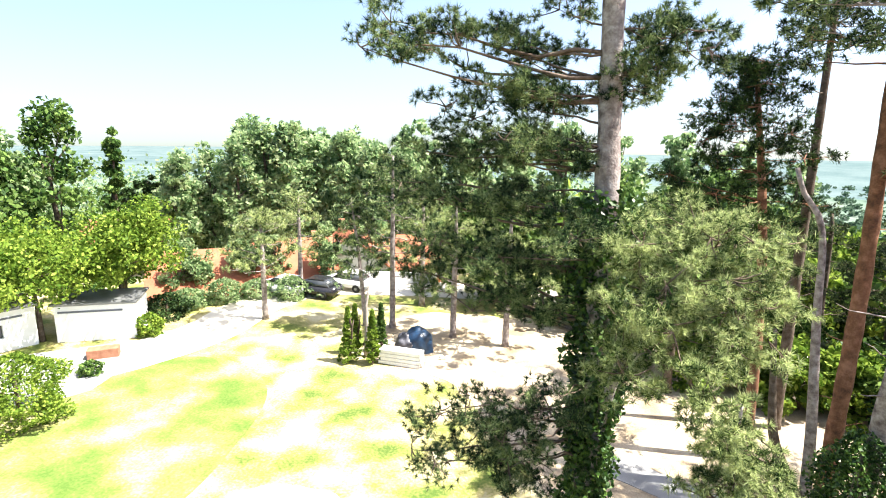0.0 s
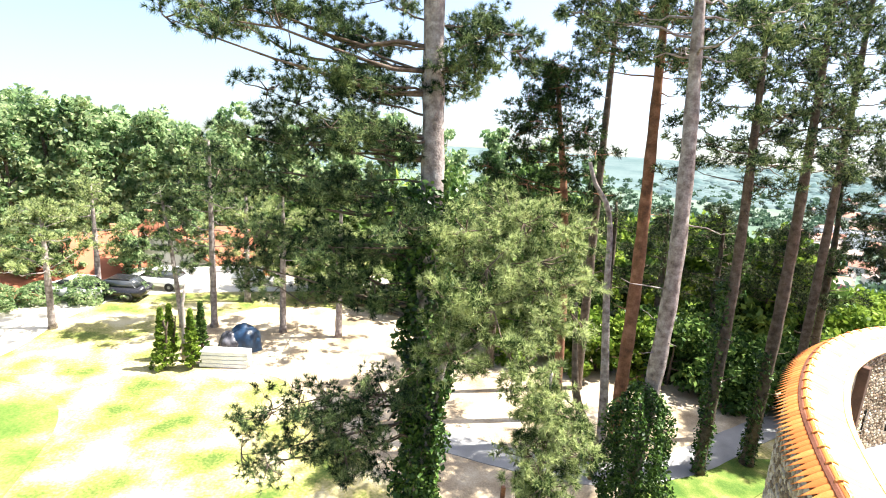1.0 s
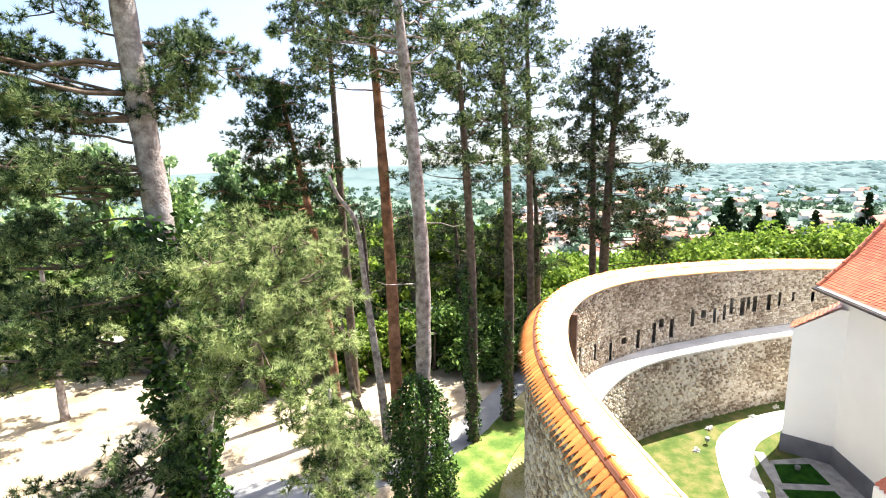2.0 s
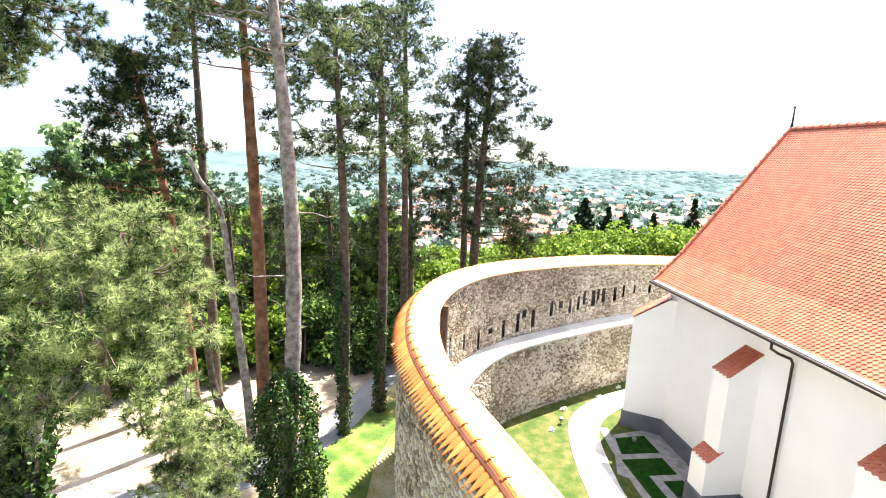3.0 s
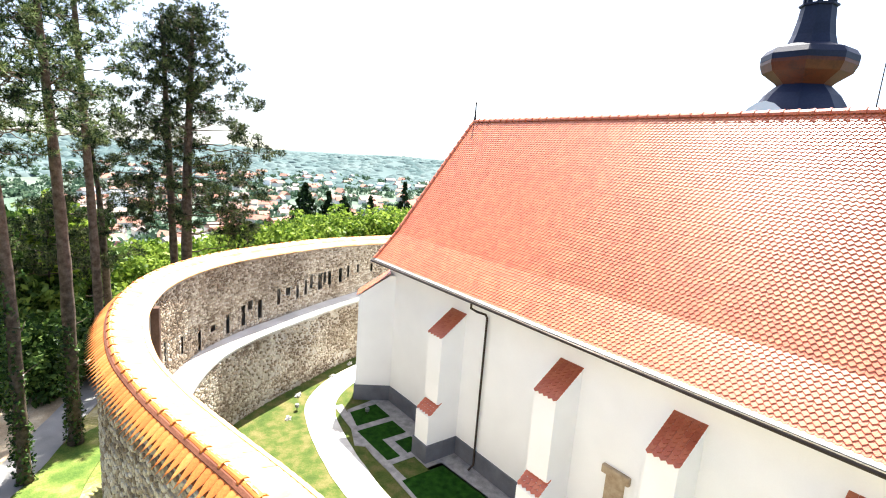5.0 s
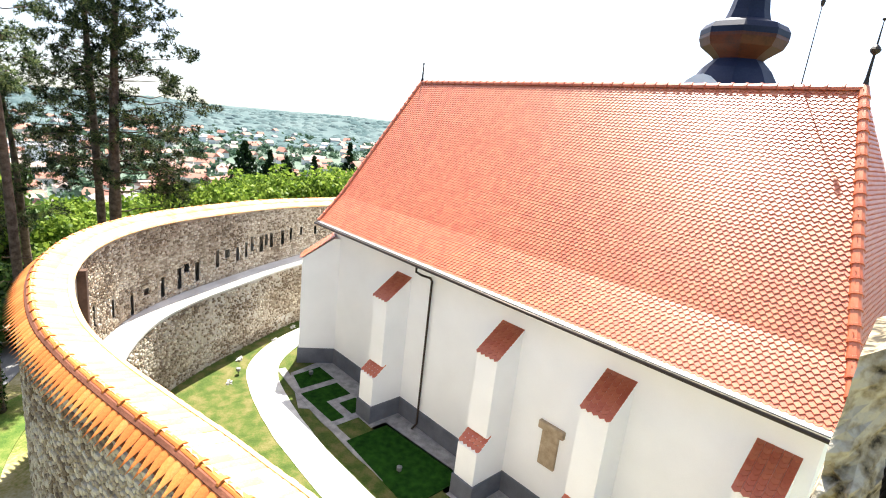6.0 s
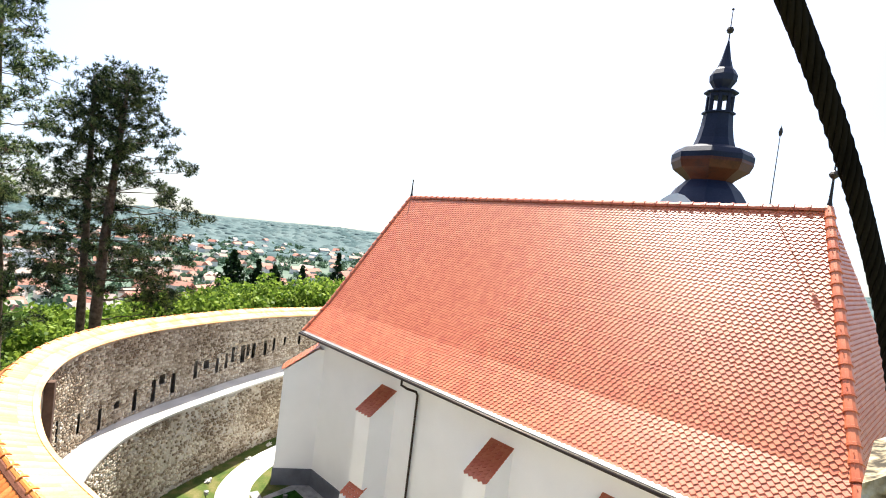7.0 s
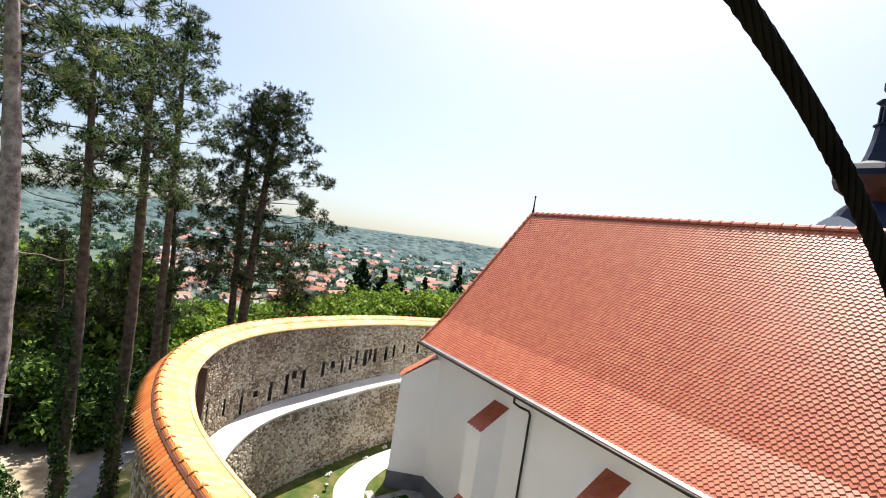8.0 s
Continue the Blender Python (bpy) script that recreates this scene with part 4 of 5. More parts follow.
leafy_row([(-37, 62, 7, 2.6), (-39.5, 70, 8, 1.6), (-41, 66, 6, 2)], "tree", "dark round tree far behind", LEAF_DARK, 66, clumps=50, per=60, size=0.25, low=0.1)
# a taller belt that closes the view over the plain
leafy_row([(-60 + 5.2 * i, 68 + 5 * (i % 3), 12.6 + 1.1 * math.sin(i * 2.3), 4.2) for i in range(17) if i not in (3, 4, 5)], "tree", "tall sunlit green tree behind the houses", POPLAR, 700, clumps=80, per=40, size=0.38, low=0.1, group="trees behind the houses")
leafy_row([(33, 40, 7.0, 3.0), (35.5, 43, 8.0, 3.0), (41, 41, 7.5, 3.0), (29, 42, 7.0, 3.0), (24, 38, 6.0, 2.8)], "tree", "sunlit yellow-green tree behind the pines", LEAF_BRIGHT, 180, clumps=80, per=55, size=0.2, low=0.1, group="woods behind the pines")
# woods on the slope below the wall
leafy_row([(52, 46, 1.5, 5), (57, 52, 3.2, 5.5), (61, 50, 4.2, 5), (66, 52, 5.2, 5.2), (70.5, 54, 5.6, 5), (75, 55, 5.4, 5.5), (80, 54, 5.2, 5), (48, 50, 2, 5), (63.5, 62, 3.5, 6), (73, 66, 3.5, 6), (55, 62, 1.0, 6)],
          "tree", "bright green broad-leaved tree on the slope", LEAF_BRIGHT, 80, clumps=110, per=80, size=0.22, low=0.2, group="woods below the wall")
leafy_row([(5, 37, 8, 4.5), (-1, 39, 8.5, 4.5), (12, 36, 7, 4), (-6, 40, 8, 4)], "tree", "green tree at the wood's edge", LEAF, 140, clumps=80, per=45, size=0.26, low=0.05, group="woods behind the pines")
leafy_row([(18, 37, 6.5, 3.6), (26, 40, 6.0, 3.4), (38, 41, 7.0, 3.0), (44, 42, 6.5, 3.2), (20, 46, 8, 5), (9, 48, 9, 5)],
          "tree", "green tree behind the pines", LEAF, 100, clumps=80, per=45, size=0.28, low=0.05, group="woods behind the pines")
leafy_row([(14, 52, 9.0, 5), (19.5, 56, 7.5, 5), (25, 52, 6.5, 5), (30.5, 56, 6.0, 4.5), (36, 53, 5.0, 5), (41.5, 57, 4.5, 5)], "tree", "green tree on the slope behind the pines", LEAF, 160, clumps=80, per=45, size=0.36, low=0.1, group="woods behind the pines")
leafy_row([(23, 33, 3.5, 2.6), (31, 31, 3.0, 2.4), (36, 33, 3.2, 2.6), (41, 31, 2.8, 2.5), (15, 31, 4, 2.6)], "shrub", "green undergrowth below the pines", LEAF, 120, clumps=60, per=60, size=0.16, low=0.02)

leafy_row([(17, 28.5, 3.2, 2.2), (21.5, 29, 3.5, 2.2), (26, 28.6, 3.0, 2.0), (29.5, 29, 3.4, 2.2)], "shrub", "bright green undergrowth below the pines", LEAF_BRIGHT, 220, clumps=50, per=50, size=0.17, low=0.02, group="undergrowth")
leafy_row([(33.5, 28.8, 3.2, 2.2), (37.5, 29.2, 3.4, 2.2), (41.5, 29, 3.0, 2.2), (45, 30, 3.2, 2.2)], "shrub", "green shaded undergrowth below the pines", LEAF, 230, clumps=50, per=50, size=0.17, low=0.02, group="undergrowth")

# ---- courtyard ----
inner = []
for i in range(30, len(WALL), 4):
    p, d, side = frame_at(i)
    q = p + side * (inner_ledge(i) - 0.2)
    inner.append((q.x, q.y))
lawn_outline = inner + [tuple(at(S1 + 3, P0 + 4, 0).xy), tuple(at(S0 - 2, P0 + 4, 0).xy), (5.5, -4.0)]
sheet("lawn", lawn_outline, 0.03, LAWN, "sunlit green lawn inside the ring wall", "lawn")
ribbon("path", [(28.0, 8.6), (25.2, 9.75), (22.9, 10.05), (21.1, 9.65), (19.0, 8.2), (16.7, 6.1), (14.3, 3.4), (11.5, 0.0), (9.5, -3)], 1.35, 0.055, GRAVEL, "white gravel path curving round the church", "path")
ribbon("edging", [(21.8, 9.05), (19.9, 7.3), (17.75, 5.0), (15.4, 2.3), (13.0, -0.6)], 0.35, 0.065, SLATE, "narrow grey stone edging along the beds", "edging")

# ---- drive and soil outside ----
ribbon("drive", [(-32, 20), (-24, 21), (-20, 27), (-19.5, 33), (-17, 38), (-10, 40), (2, 41)], 4.0, 0.03, SAND, "pale sunlit sandy drive", "drive")
ribbon("road", [(3, 19.3), (8, 17.0), (12, 17.1), (16.5, 19.0), (21, 21.0)], 1.4, 0.045, ASPHALT, "narrow grey drive under the pines", "road")

PINE_SOIL = [(2, 15.5), (9, 13.5), (10.5, 16.8), (15, 18.5), (22, 21.5), (27, 27), (20, 33), (8, 34), (-4, 35), (-9, 33), (-9.5, 27.2), (-4, 24.5), (-1, 20)]
soil_edge = [(p.x + 0.5 * noise.noise(p * 0.8), p.y + 0.5 * noise.noise(p * 0.8 + Vector((9, 0, 0)))) for p in smooth_line([(x, y, 0) for x, y in PINE_SOIL + PINE_SOIL[:1]], 0.7)[:-1]]
sheet("soil", soil_edge, 0.02, SOIL, "brown pine litter and dusty soil under the trees", "soil")
GREEN_EDGE = [(6.0, 8.5), (9.2, 11.2), (12.6, 14.2), (15.5, 15.8), (19, 16.8), (15, 17.6), (11, 16.4), (8.0, 14.5), (5.0, 11.5)]
grass_edge = [(p.x, p.y) for p in smooth_line([(x, y, 0) for x, y in GREEN_EDGE + GREEN_EDGE[:1]], 0.7)[:-1]]
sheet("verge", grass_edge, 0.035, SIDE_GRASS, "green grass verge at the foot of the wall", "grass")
SIDE_LAWN = [(-24, 14), (-22.5, 21.5), (-17.5, 24.5), (-13, 22.5), (-11.5, 18), (-12, 12), (-18, 8)]
side_edge = [(p.x, p.y) for p in smooth_line([(x, y, 0) for x, y in SIDE_LAWN + SIDE_LAWN[:1]], 0.7)[:-1]]
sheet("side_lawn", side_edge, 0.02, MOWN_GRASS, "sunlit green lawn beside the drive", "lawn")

APRON = [polar(az, d).xy for az, d in ((-52.5, 35.5), (-42.0, 34.2), (-42.3, 31.0), (-46.0, 28.5), (-52.0, 28.0))]
sheet("apron", [tuple(q) for q in APRON], 0.045, CONCRETE, "grey concrete apron before the outbuildings", "paving")
PALE_PATCH = [(-10.5, 13.2), (-9.2, 15.0), (-7.4, 15.6), (-6.0, 14.6), (-6.6, 12.6), (-8.4, 11.6)]
patch_edge = [(p.x + 0.35 * noise.noise(p * 1.3), p.y + 0.35 * noise.noise(p * 1.3 + Vector((9, 0, 0)))) for p in smooth_line([(x, y, 0) for x, y in PALE_PATCH + PALE_PATCH[:1]], 0.25)[:-1]]
sheet("gravel_patch", patch_edge, 0.03, GRAVEL, "pale bare gravel patch in the lawn", "gravel")

# ---- cable beside the camera ----

CABLE = [Vector((0.484, -0.351, 12.461)) + Vector((0.287, -0.432, -0.855)) * s + Vector((-0.453, 0.479, -0.394)) * s * s for s in (-0.62, -0.5, -0.4, -0.3, -0.2, -0.1, 0.0, 0.1, 0.2, 0.3, 0.4)]
CABLE += [polar(133, 0.95, 11.75), polar(134, 1.8, 11.1), Vector((2.85, -2.65, 10.3))]
CABLE = [CABLE[0] + (CABLE[0] - CABLE[1]) * 6] + CABLE


def cable():
    """A laid wire rope: strands wound round a core."""
    line = smooth_line(CABLE, 0.012)
    ob = thing("steel_cable", None, "dark twisted steel cable running down past the parapet", "cable")
    part("core", tube_mesh("core", line[::3], [0.0052] * len(line[::3]), CABLE_IRON, 8), ob)
    for k in range(8):
        pts = []
        for i, p in enumerate(line):
            d = (line[min(i + 1, len(line) - 1)] - line[max(i - 1, 0)]).normalized()
            a = d.cross(Vector((0, 1, 0))).normalized()
            w = 2 * math.pi * (k / 8 + i * 0.012 / 0.1)
            pts.append(p + (a * math.cos(w) + d.cross(a) * math.sin(w)) * 0.0054)
        part("strand", tube_mesh("strand", pts, [0.0021] * len(pts), CABLE_IRON, 6), ob)


cable()

# ---- the ruined masonry beside the camera ----
# dark ramp spots stand in for shaded holes in the lichened stone
RUIN = material("lichen_and_shade_ruin_stone", [(0.035, 0.028, 0.018), (0.22, 0.18, 0.115), (0.42, 0.38, 0.3)], 6.0, 0.95, 1.0, 22, stops=[0.38, 0.46, 0.6])


def ruin():
    """A rough masonry stub with a broken, sloping head."""
    bm = bmesh.new()
    bmesh.ops.create_grid(bm, x_segments=44, y_segments=200, size=0.5)
    o, along, out = polar(125.0, 3.1), polar(176, 1.0), polar(126.3, 1.0)
    for v in bm.verts:
        a, h = v.co.x + 0.5, v.co.y + 0.5
        top = 11.6 + 0.55 * ease(a * 3.0) + 0.14 * noise.noise((a * 7, 3, 0))
        z = h * top
        rough = 0.14 * noise.noise((a * 6, z * 2.2, 1)) + 0.10 * noise.noise((a * 14, z * 6, 2)) + 0.05 * noise.noise((a * 30, z * 13, 3))
        left = 0.10 * noise.noise((5, z * 2.6, 4)) - (11.9 - z) * 0.02
        v.co = o + along * (a * 2.4 + left * (1 - a)) + out * (rough + 0.05) + Vector((0, 0, z))
    front = bm.faces[:]
    back = bmesh.ops.extrude_face_region(bm, geom=front)
    for v in (g for g in back["geom"] if isinstance(g, bmesh.types.BMVert)):
        v.co += polar(126.3, 0.9)
    return bm_mesh("ruin_wall", bm, RUIN)


thing("ruin_wall", ruin(), "weathered lichened rubble masonry stub beside the viewpoint", "ruin")

# ---- foot of the leaning pine, wrapped in ivy ----
def ivy_bush(name, label, foot, height, radius, count, seed, mat=IVY, size=0.085):
    rng = np.random.default_rng(seed)
    t = rng.uniform(0, 1, (count, 1))
    w = rng.uniform(0, 2 * np.pi, (count, 1))
    lump = 1 + 0.22 * np.sin(w * 3 + t * 7 + seed) + 0.15 * np.sin(w * 5 - t * 13)
    r = radius * (0.85 + 0.2 * np.sin(np.pi * t)) * np.sqrt(1 - t ** 7) * lump * rng.uniform(0.72, 1.02, (count, 1))
    c = np.concatenate([r * np.cos(w), r * np.sin(w), t * height * (1 + 0.05 * np.sin(w * 4))], 1)
    ob = thing(name, None, label, "shrub", at=foot)
    part("stem", tube_mesh("stem", [(0, 0, -0.2), (0.05, 0, height * 0.5), (0, 0.03, height * 0.9)], [0.1, 0.08, 0.03], BARK_DARK, 8), ob)
    part("leaves", soup("leaves", leaves(c, size, rng), 4, mat), ob)
    return ob


ivy_bush("ivy_shrub", "tall dense dark ivy column round a pine's foot", polar(31.6, 16.2, -0.1), 5.2, 1.0, 16000, 21, IVY, 0.06)

# the bent dead trunk and its low sweeping stem
dead = thing("dead_tree", None, "bent bare grey dead trunk among the pines", "tree", at=polar(28.0, 20.0, -0.1))
f0 = polar(28.0, 20.0, -0.1)
stem_line = smooth_line([p - f0 for p in (polar(28.0, 20, -0.1), polar(27.4, 20, 3), polar(26.2, 20, 7), polar(25.7, 20, 9.2), polar(25.0, 20, 10.2), polar(23.6, 20, 10.9), polar(22.5, 20, 12.0))], 0.4)
part("trunk", tube_mesh("trunk", stem_line, list(np.linspace(0.2, 0.07, len(stem_line))), BARK, 10), dead)
low_line = smooth_line([p - f0 for p in (polar(27.8, 19.8, 0.3), polar(26.3, 19.8, 1.3), polar(24.6, 19.8, 2.6), polar(23.8, 19.8, 4.4), polar(23.2, 19.8, 6.5))], 0.4)
part("low_stem", tube_mesh("low_stem", low_line, list(np.linspace(0.22, 0.06, len(low_line))), BARK_DARK, 10), dead)

# short wooden posts by the drive
for az, dist in ((17.5, 16.0), (19.3, 16.4), (27.2, 18.6), (22.0, 17.2)):
    post = thing("wooden_post", box_mesh("post", 0.14, 0.14, 0.85, BARK_RED, 0.02), "short brown wooden post by the drive", "post", "posts by the drive", at=polar(az, dist, -0.05))

# ---- the garden to the left: hedges, timber, heap ----
def thuja(az, d, h, r, seed, label, mat):
    return leaf_tree("thuja", label, polar(az, d, 0), h, r, mat, seed, clumps=170, per=45, size=0.06, low=0.02, shape="cone", group="thujas on the lawn")


thuja(-20.9, 27.6, 3.1, 0.55, 201, "slim sunlit yellow-green thuja", LEAF_BRIGHT)
thuja(-20.1, 28.6, 2.95, 0.5, 202, "slim sunlit green thuja", LEAF_BRIGHT)
thuja(-18.2, 27.2, 3.05, 0.5, 203, "slim bright green thuja", LEAF_BRIGHT)
thuja(-17.2, 28.7, 2.9, 0.45, 204, "slim dark green thuja", LEAF)

WHITE_PAINT = material("weathered_white_board", [(0.55, 0.55, 0.54), (0.78, 0.78, 0.77)], 2, 0.8, 0.3, 20)
stack = thing("beam_stack", None, "stack of long white concrete beams on the grass", "beams", at=(-6.9, 26.1, 0))
stack.rotation_euler = (0, 0, radians(-5))
for r in range(4):
    for k in range(3):
        ob = part("beam", box_mesh("beam", 2.35, 0.2, 0.19, WHITE_PAINT, 0.015), stack)
        ob.matrix_basis = pose(random.uniform(-0.08, 0.08), (k - 1) * 0.23, 0.03 + r * 0.215, 0, 0, random.uniform(-1, 1))


TARP = material("blue_tarpaulin", [(0.006, 0.015, 0.035), (0.012, 0.045, 0.10)], 3, 0.35, 0.5, 9, spec=0.6)
SHEET = material("grey_sheeting", [(0.03, 0.03, 0.035), (0.12, 0.12, 0.14)], 3, 0.4, 0.5, 9)


def heap(name, x, y, z, mat, seed):
    bm = bmesh.new()
    bmesh.ops.create_icosphere(bm, subdivisions=4, radius=1)
    for v in bm.verts:
        n = v.co.copy()
        v.co = Vector((n.x * x, n.y * y, max(n.z, -0.1) * z))
        v.co += n * (0.16 * noise.noise(n * 2.1 + Vector((seed, 0, 0))) + 0.06 * noise.noise(n * 6))
    return bm_mesh(name, bm, mat, True)


mound = thing("covered_heap", None, "garden heap under a blue tarpaulin and grey sheeting", "heap", at=polar(-13.0, 29.0))
part("tarpaulin", heap("tarpaulin", 0.95, 0.8, 1.35, TARP, 2), mound, "blue tarpaulin")
ob = part("sheeting", heap("sheeting", 0.62, 0.6, 1.0, SHEET, 5), mound, "grey plastic sheeting")
ob.matrix_basis = pose(-0.65, -0.35, 0.1)

# white garden buildings by the drive
def white_wall(name, az0, d0, az1, d1, height, label, window=False):
    a, b = polar(az0, d0), polar(az1, d1)
    length = (b - a).length
    ob = thing(name, None, label, "outbuilding", at=a)
    ob.rotation_euler = (0, 0, math.atan2((b - a).y, (b - a).x))
    me = box_mesh("body", length, 2.6, height, PLASTER, 0.02, (length / 2, 1.3, 0))
    if window:
        me = pierced(me, [Matrix.Translation((length * 0.42, 0.3, height * 0.5)) @ Matrix.Diagonal((1.6, 1.2, 0.8, 1))])
    part("body", me, ob)
    part("roof_slab", box_mesh("roof_slab", length + 0.3, 2.9, 0.14, FLASHING, 0.02, (length / 2, 1.3, height)), ob, "thin grey flat roof")
    part("band", box_mesh("band", length * 0.8, 0.06, 0.1, PLINTH, 0.0, (length * 0.45, -0.02, height * 0.8)), ob, "thin dark board across the front")
    if window:
        for k in range(3):
            part("window_bar", box_mesh("window_bar", 0.07, 0.06, 0.8, BARK_RED, 0.0, (length * 0.42 - 0.5 + 0.5 * k, 0.15, height * 0.5 - 0.4)), ob)
        part("window_pane", box_mesh("window_pane", 1.6, 0.03, 0.8, GLASS_DARK, 0.0, (length * 0.42, 0.3, height * 0.5 - 0.4)), ob)
    return ob


white_wall("outbuilding", -48.0, 36.2, -41.7, 34.8, 2.2, "low white outbuilding with a flat grey roof")
white_wall("outbuilding", -55.5, 36.0, -49.3, 36.6, 2.3, "low white outbuilding with a barred window", True)
planter = thing("brick_planter", box_mesh("brick_planter", 1.5, 0.7, 0.55, BRICK, 0.03), "small brick planter by the drive", "planter", at=polar(-44.6, 32.6))
planter.rotation_euler = (0, 0, radians(35))
ivy_bush("shrub", "bright green rounded shrub by the lawn", polar(-51.5, 27.0), 2.9, 1.7, 9000, 31, LEAF_BRIGHT, 0.075)
ivy_bush("shrub", "small blue-grey shrub on the lawn edge", polar(-45.8, 30.5), 0.7, 0.5, 900, 32, LEAF, 0.08)
ivy_bush("shrub", "low yellow-green shrub by the outbuilding", polar(-40.6, 35.0), 1.3, 0.7, 1600, 33, LEAF_BRIGHT, 0.1)
ivy_bush("shrub", "brownish dry hedge by the drive", polar(-39.0, 38.0), 1.5, 1.3, 2500, 34, LEAF_DARK, 0.1)
for k in range(5):
    ivy_bush("shrub", "pale green hedge shrub before the houses", polar(-37.0 + 3.4 * k, 39.5 + 0.5 * (k % 3)), 1.3 + 0.35 * (k % 2), 1.1, 2200, 50 + k, POPLAR, 0.1)

# ---- houses beyond the drive ----
HOUSE_TILE = material("orange_house_tiles", [(0.26, 0.085, 0.045), (0.36, 0.13, 0.07)], 0.8, 0.8, 0.3, 14)
WOOD_ORANGE = material("orange_balcony_boards", [(0.42, 0.12, 0.03), (0.55, 0.2, 0.05)], 2, 0.7, 0.3, 20)


def villa(az, d, length, depth, eave, ridge, turn, label):
    """A two-storey house with openings, balcony and a gabled roof with real eaves."""
    ob = thing("house", None, label, "house", "houses beyond the drive", at=polar(az, d, ground_z(*polar(az, d).xy) - 1.5))
    ob.rotation_euler = (0, 0, radians(turn))
    cuts, panes = [], []
    n = max(2, int(length / 2.6))
    for k in range(n):
        x = -length / 2 + (k + 0.5) * length / n
        for z in (0.9, 3.2) if eave > 4 else (1.0,):
            cuts.append(Matrix.Translation((x, -depth / 2, z + 0.6)) @ Matrix.Diagonal((1.1, 0.7, 1.2, 1)))
            panes.append((x, z))
    wall = part("wall", pierced(box_mesh("house_wall", length, depth, eave, HOUSE_WALL, 0.0), cuts), ob)
    for x, z in panes:
        w = part("window", box_mesh("window_frame", 1.1, 0.06, 1.2, WHITE_PAINT, 0.01, (x, -depth / 2 + 0.22, z)), ob)
        part("pane", box_mesh("pane", 0.94, 0.04, 1.04, GLASS_DARK, 0.0, (x, -depth / 2 + 0.19, z + 0.08)), w)
    v = []
    for x in (-length / 2 - 0.4, length / 2 + 0.4):
        for y, z in ((-depth / 2 - 0.6, eave - 0.25), (0, ridge), (depth / 2 + 0.6, eave - 0.25), (depth / 2 + 0.6, eave - 0.4), (0, ridge - 0.18), (-depth / 2 - 0.6, eave - 0.4)):
            v.append((x, y, z))
    part("roof", mesh_of("roof", v, [(0, 1, 7, 6), (1, 2, 8, 7), (2, 3, 9, 8), (3, 4, 10, 9), (4, 5, 11, 10), (5, 0, 6, 11), (0, 5, 4, 1), (1, 4, 3, 2), (6, 7, 10, 11), (7, 8, 9, 10)], HOUSE_TILE), ob)
    g = [(-length / 2, -depth / 2, eave), (-length / 2, depth / 2, eave), (-length / 2, 0, ridge - 0.2), (length / 2, -depth / 2, eave), (length / 2, depth / 2, eave), (length / 2, 0, ridge - 0.2)]
    part("gable", mesh_of("gable", g, [(0, 1, 2), (3, 5, 4), (0, 2, 5, 3), (1, 4, 5, 2)], HOUSE_WALL), ob)
    if eave > 4:
        bal = part("balcony", box_mesh("balcony", length * 0.7, 1.2, 0.15, HOUSE_WALL, 0.01, (0, -depth / 2 - 0.6, 2.7)), ob)
        for k in range(int(length * 0.7 / 0.2)):
            part("board", box_mesh("board", 0.17, 0.03, 0.85, WOOD_ORANGE, 0.0, (-length * 0.35 + 0.1 + 0.2 * k, -depth / 2 - 1.18, 2.85)), bal)
    part("chimney", box_mesh("chimney", 0.6, 0.6, 1.4, BRICK, 0.02, (length * 0.25, 0.8, ridge - 1.0)), ob)
    return ob


villa(-34.3, 45.5, 8.5, 8.0, 4.3, 6.6, 32, "white two-storey house with an orange balcony and tiled roof")
villa(-26.5, 47.5, 7.5, 8.0, 4.4, 6.8, 24, "white house with a red tiled roof behind the trees")
villa(-20.5, 48.0, 7.0, 7.0, 4.4, 7.6, 110, "white gabled house behind the poplars")
villa(-13.5, 50.0, 9.0, 8.0, 4.4, 6.4, 14, "white house with a red roof behind the pines")
villa(-41.0, 66.0, 9.0, 8.0, 4.4, 6.6, 40, "pale house far behind the trees")

for az, dist, top, r in ((-37.0, 42.5, 4.2, 2.0), (-31.3, 43.0, 4.6, 1.8), (-22.5, 43.5, 5.2, 1.7), (-28.6, 44.0, 4.4, 1.6), (-18.2, 45.0, 5.5, 2.0)):
    z = ground_z(*polar(az, dist).xy)
    leaf_tree("tree", "small sunlit green tree before the houses", polar(az, dist, z), top - z, r, POPLAR, int(900 - az * 10), clumps=70, per=60, size=0.13, low=0.2)

CAR_WHITE = material("white_car_paint", [(0.6, 0.6, 0.62), (0.7, 0.7, 0.72)], 1, 0.3, 0, spec=0.6)
CAR_BLACK = material("black_car_paint", [(0.012, 0.012, 0.015), (0.02, 0.02, 0.025)], 1, 0.25, 0, spec=0.6)
RUBBER = material("tyre_rubber", [(0.015, 0.015, 0.015), (0.03, 0.03, 0.03)], 5, 0.9, 0.2)


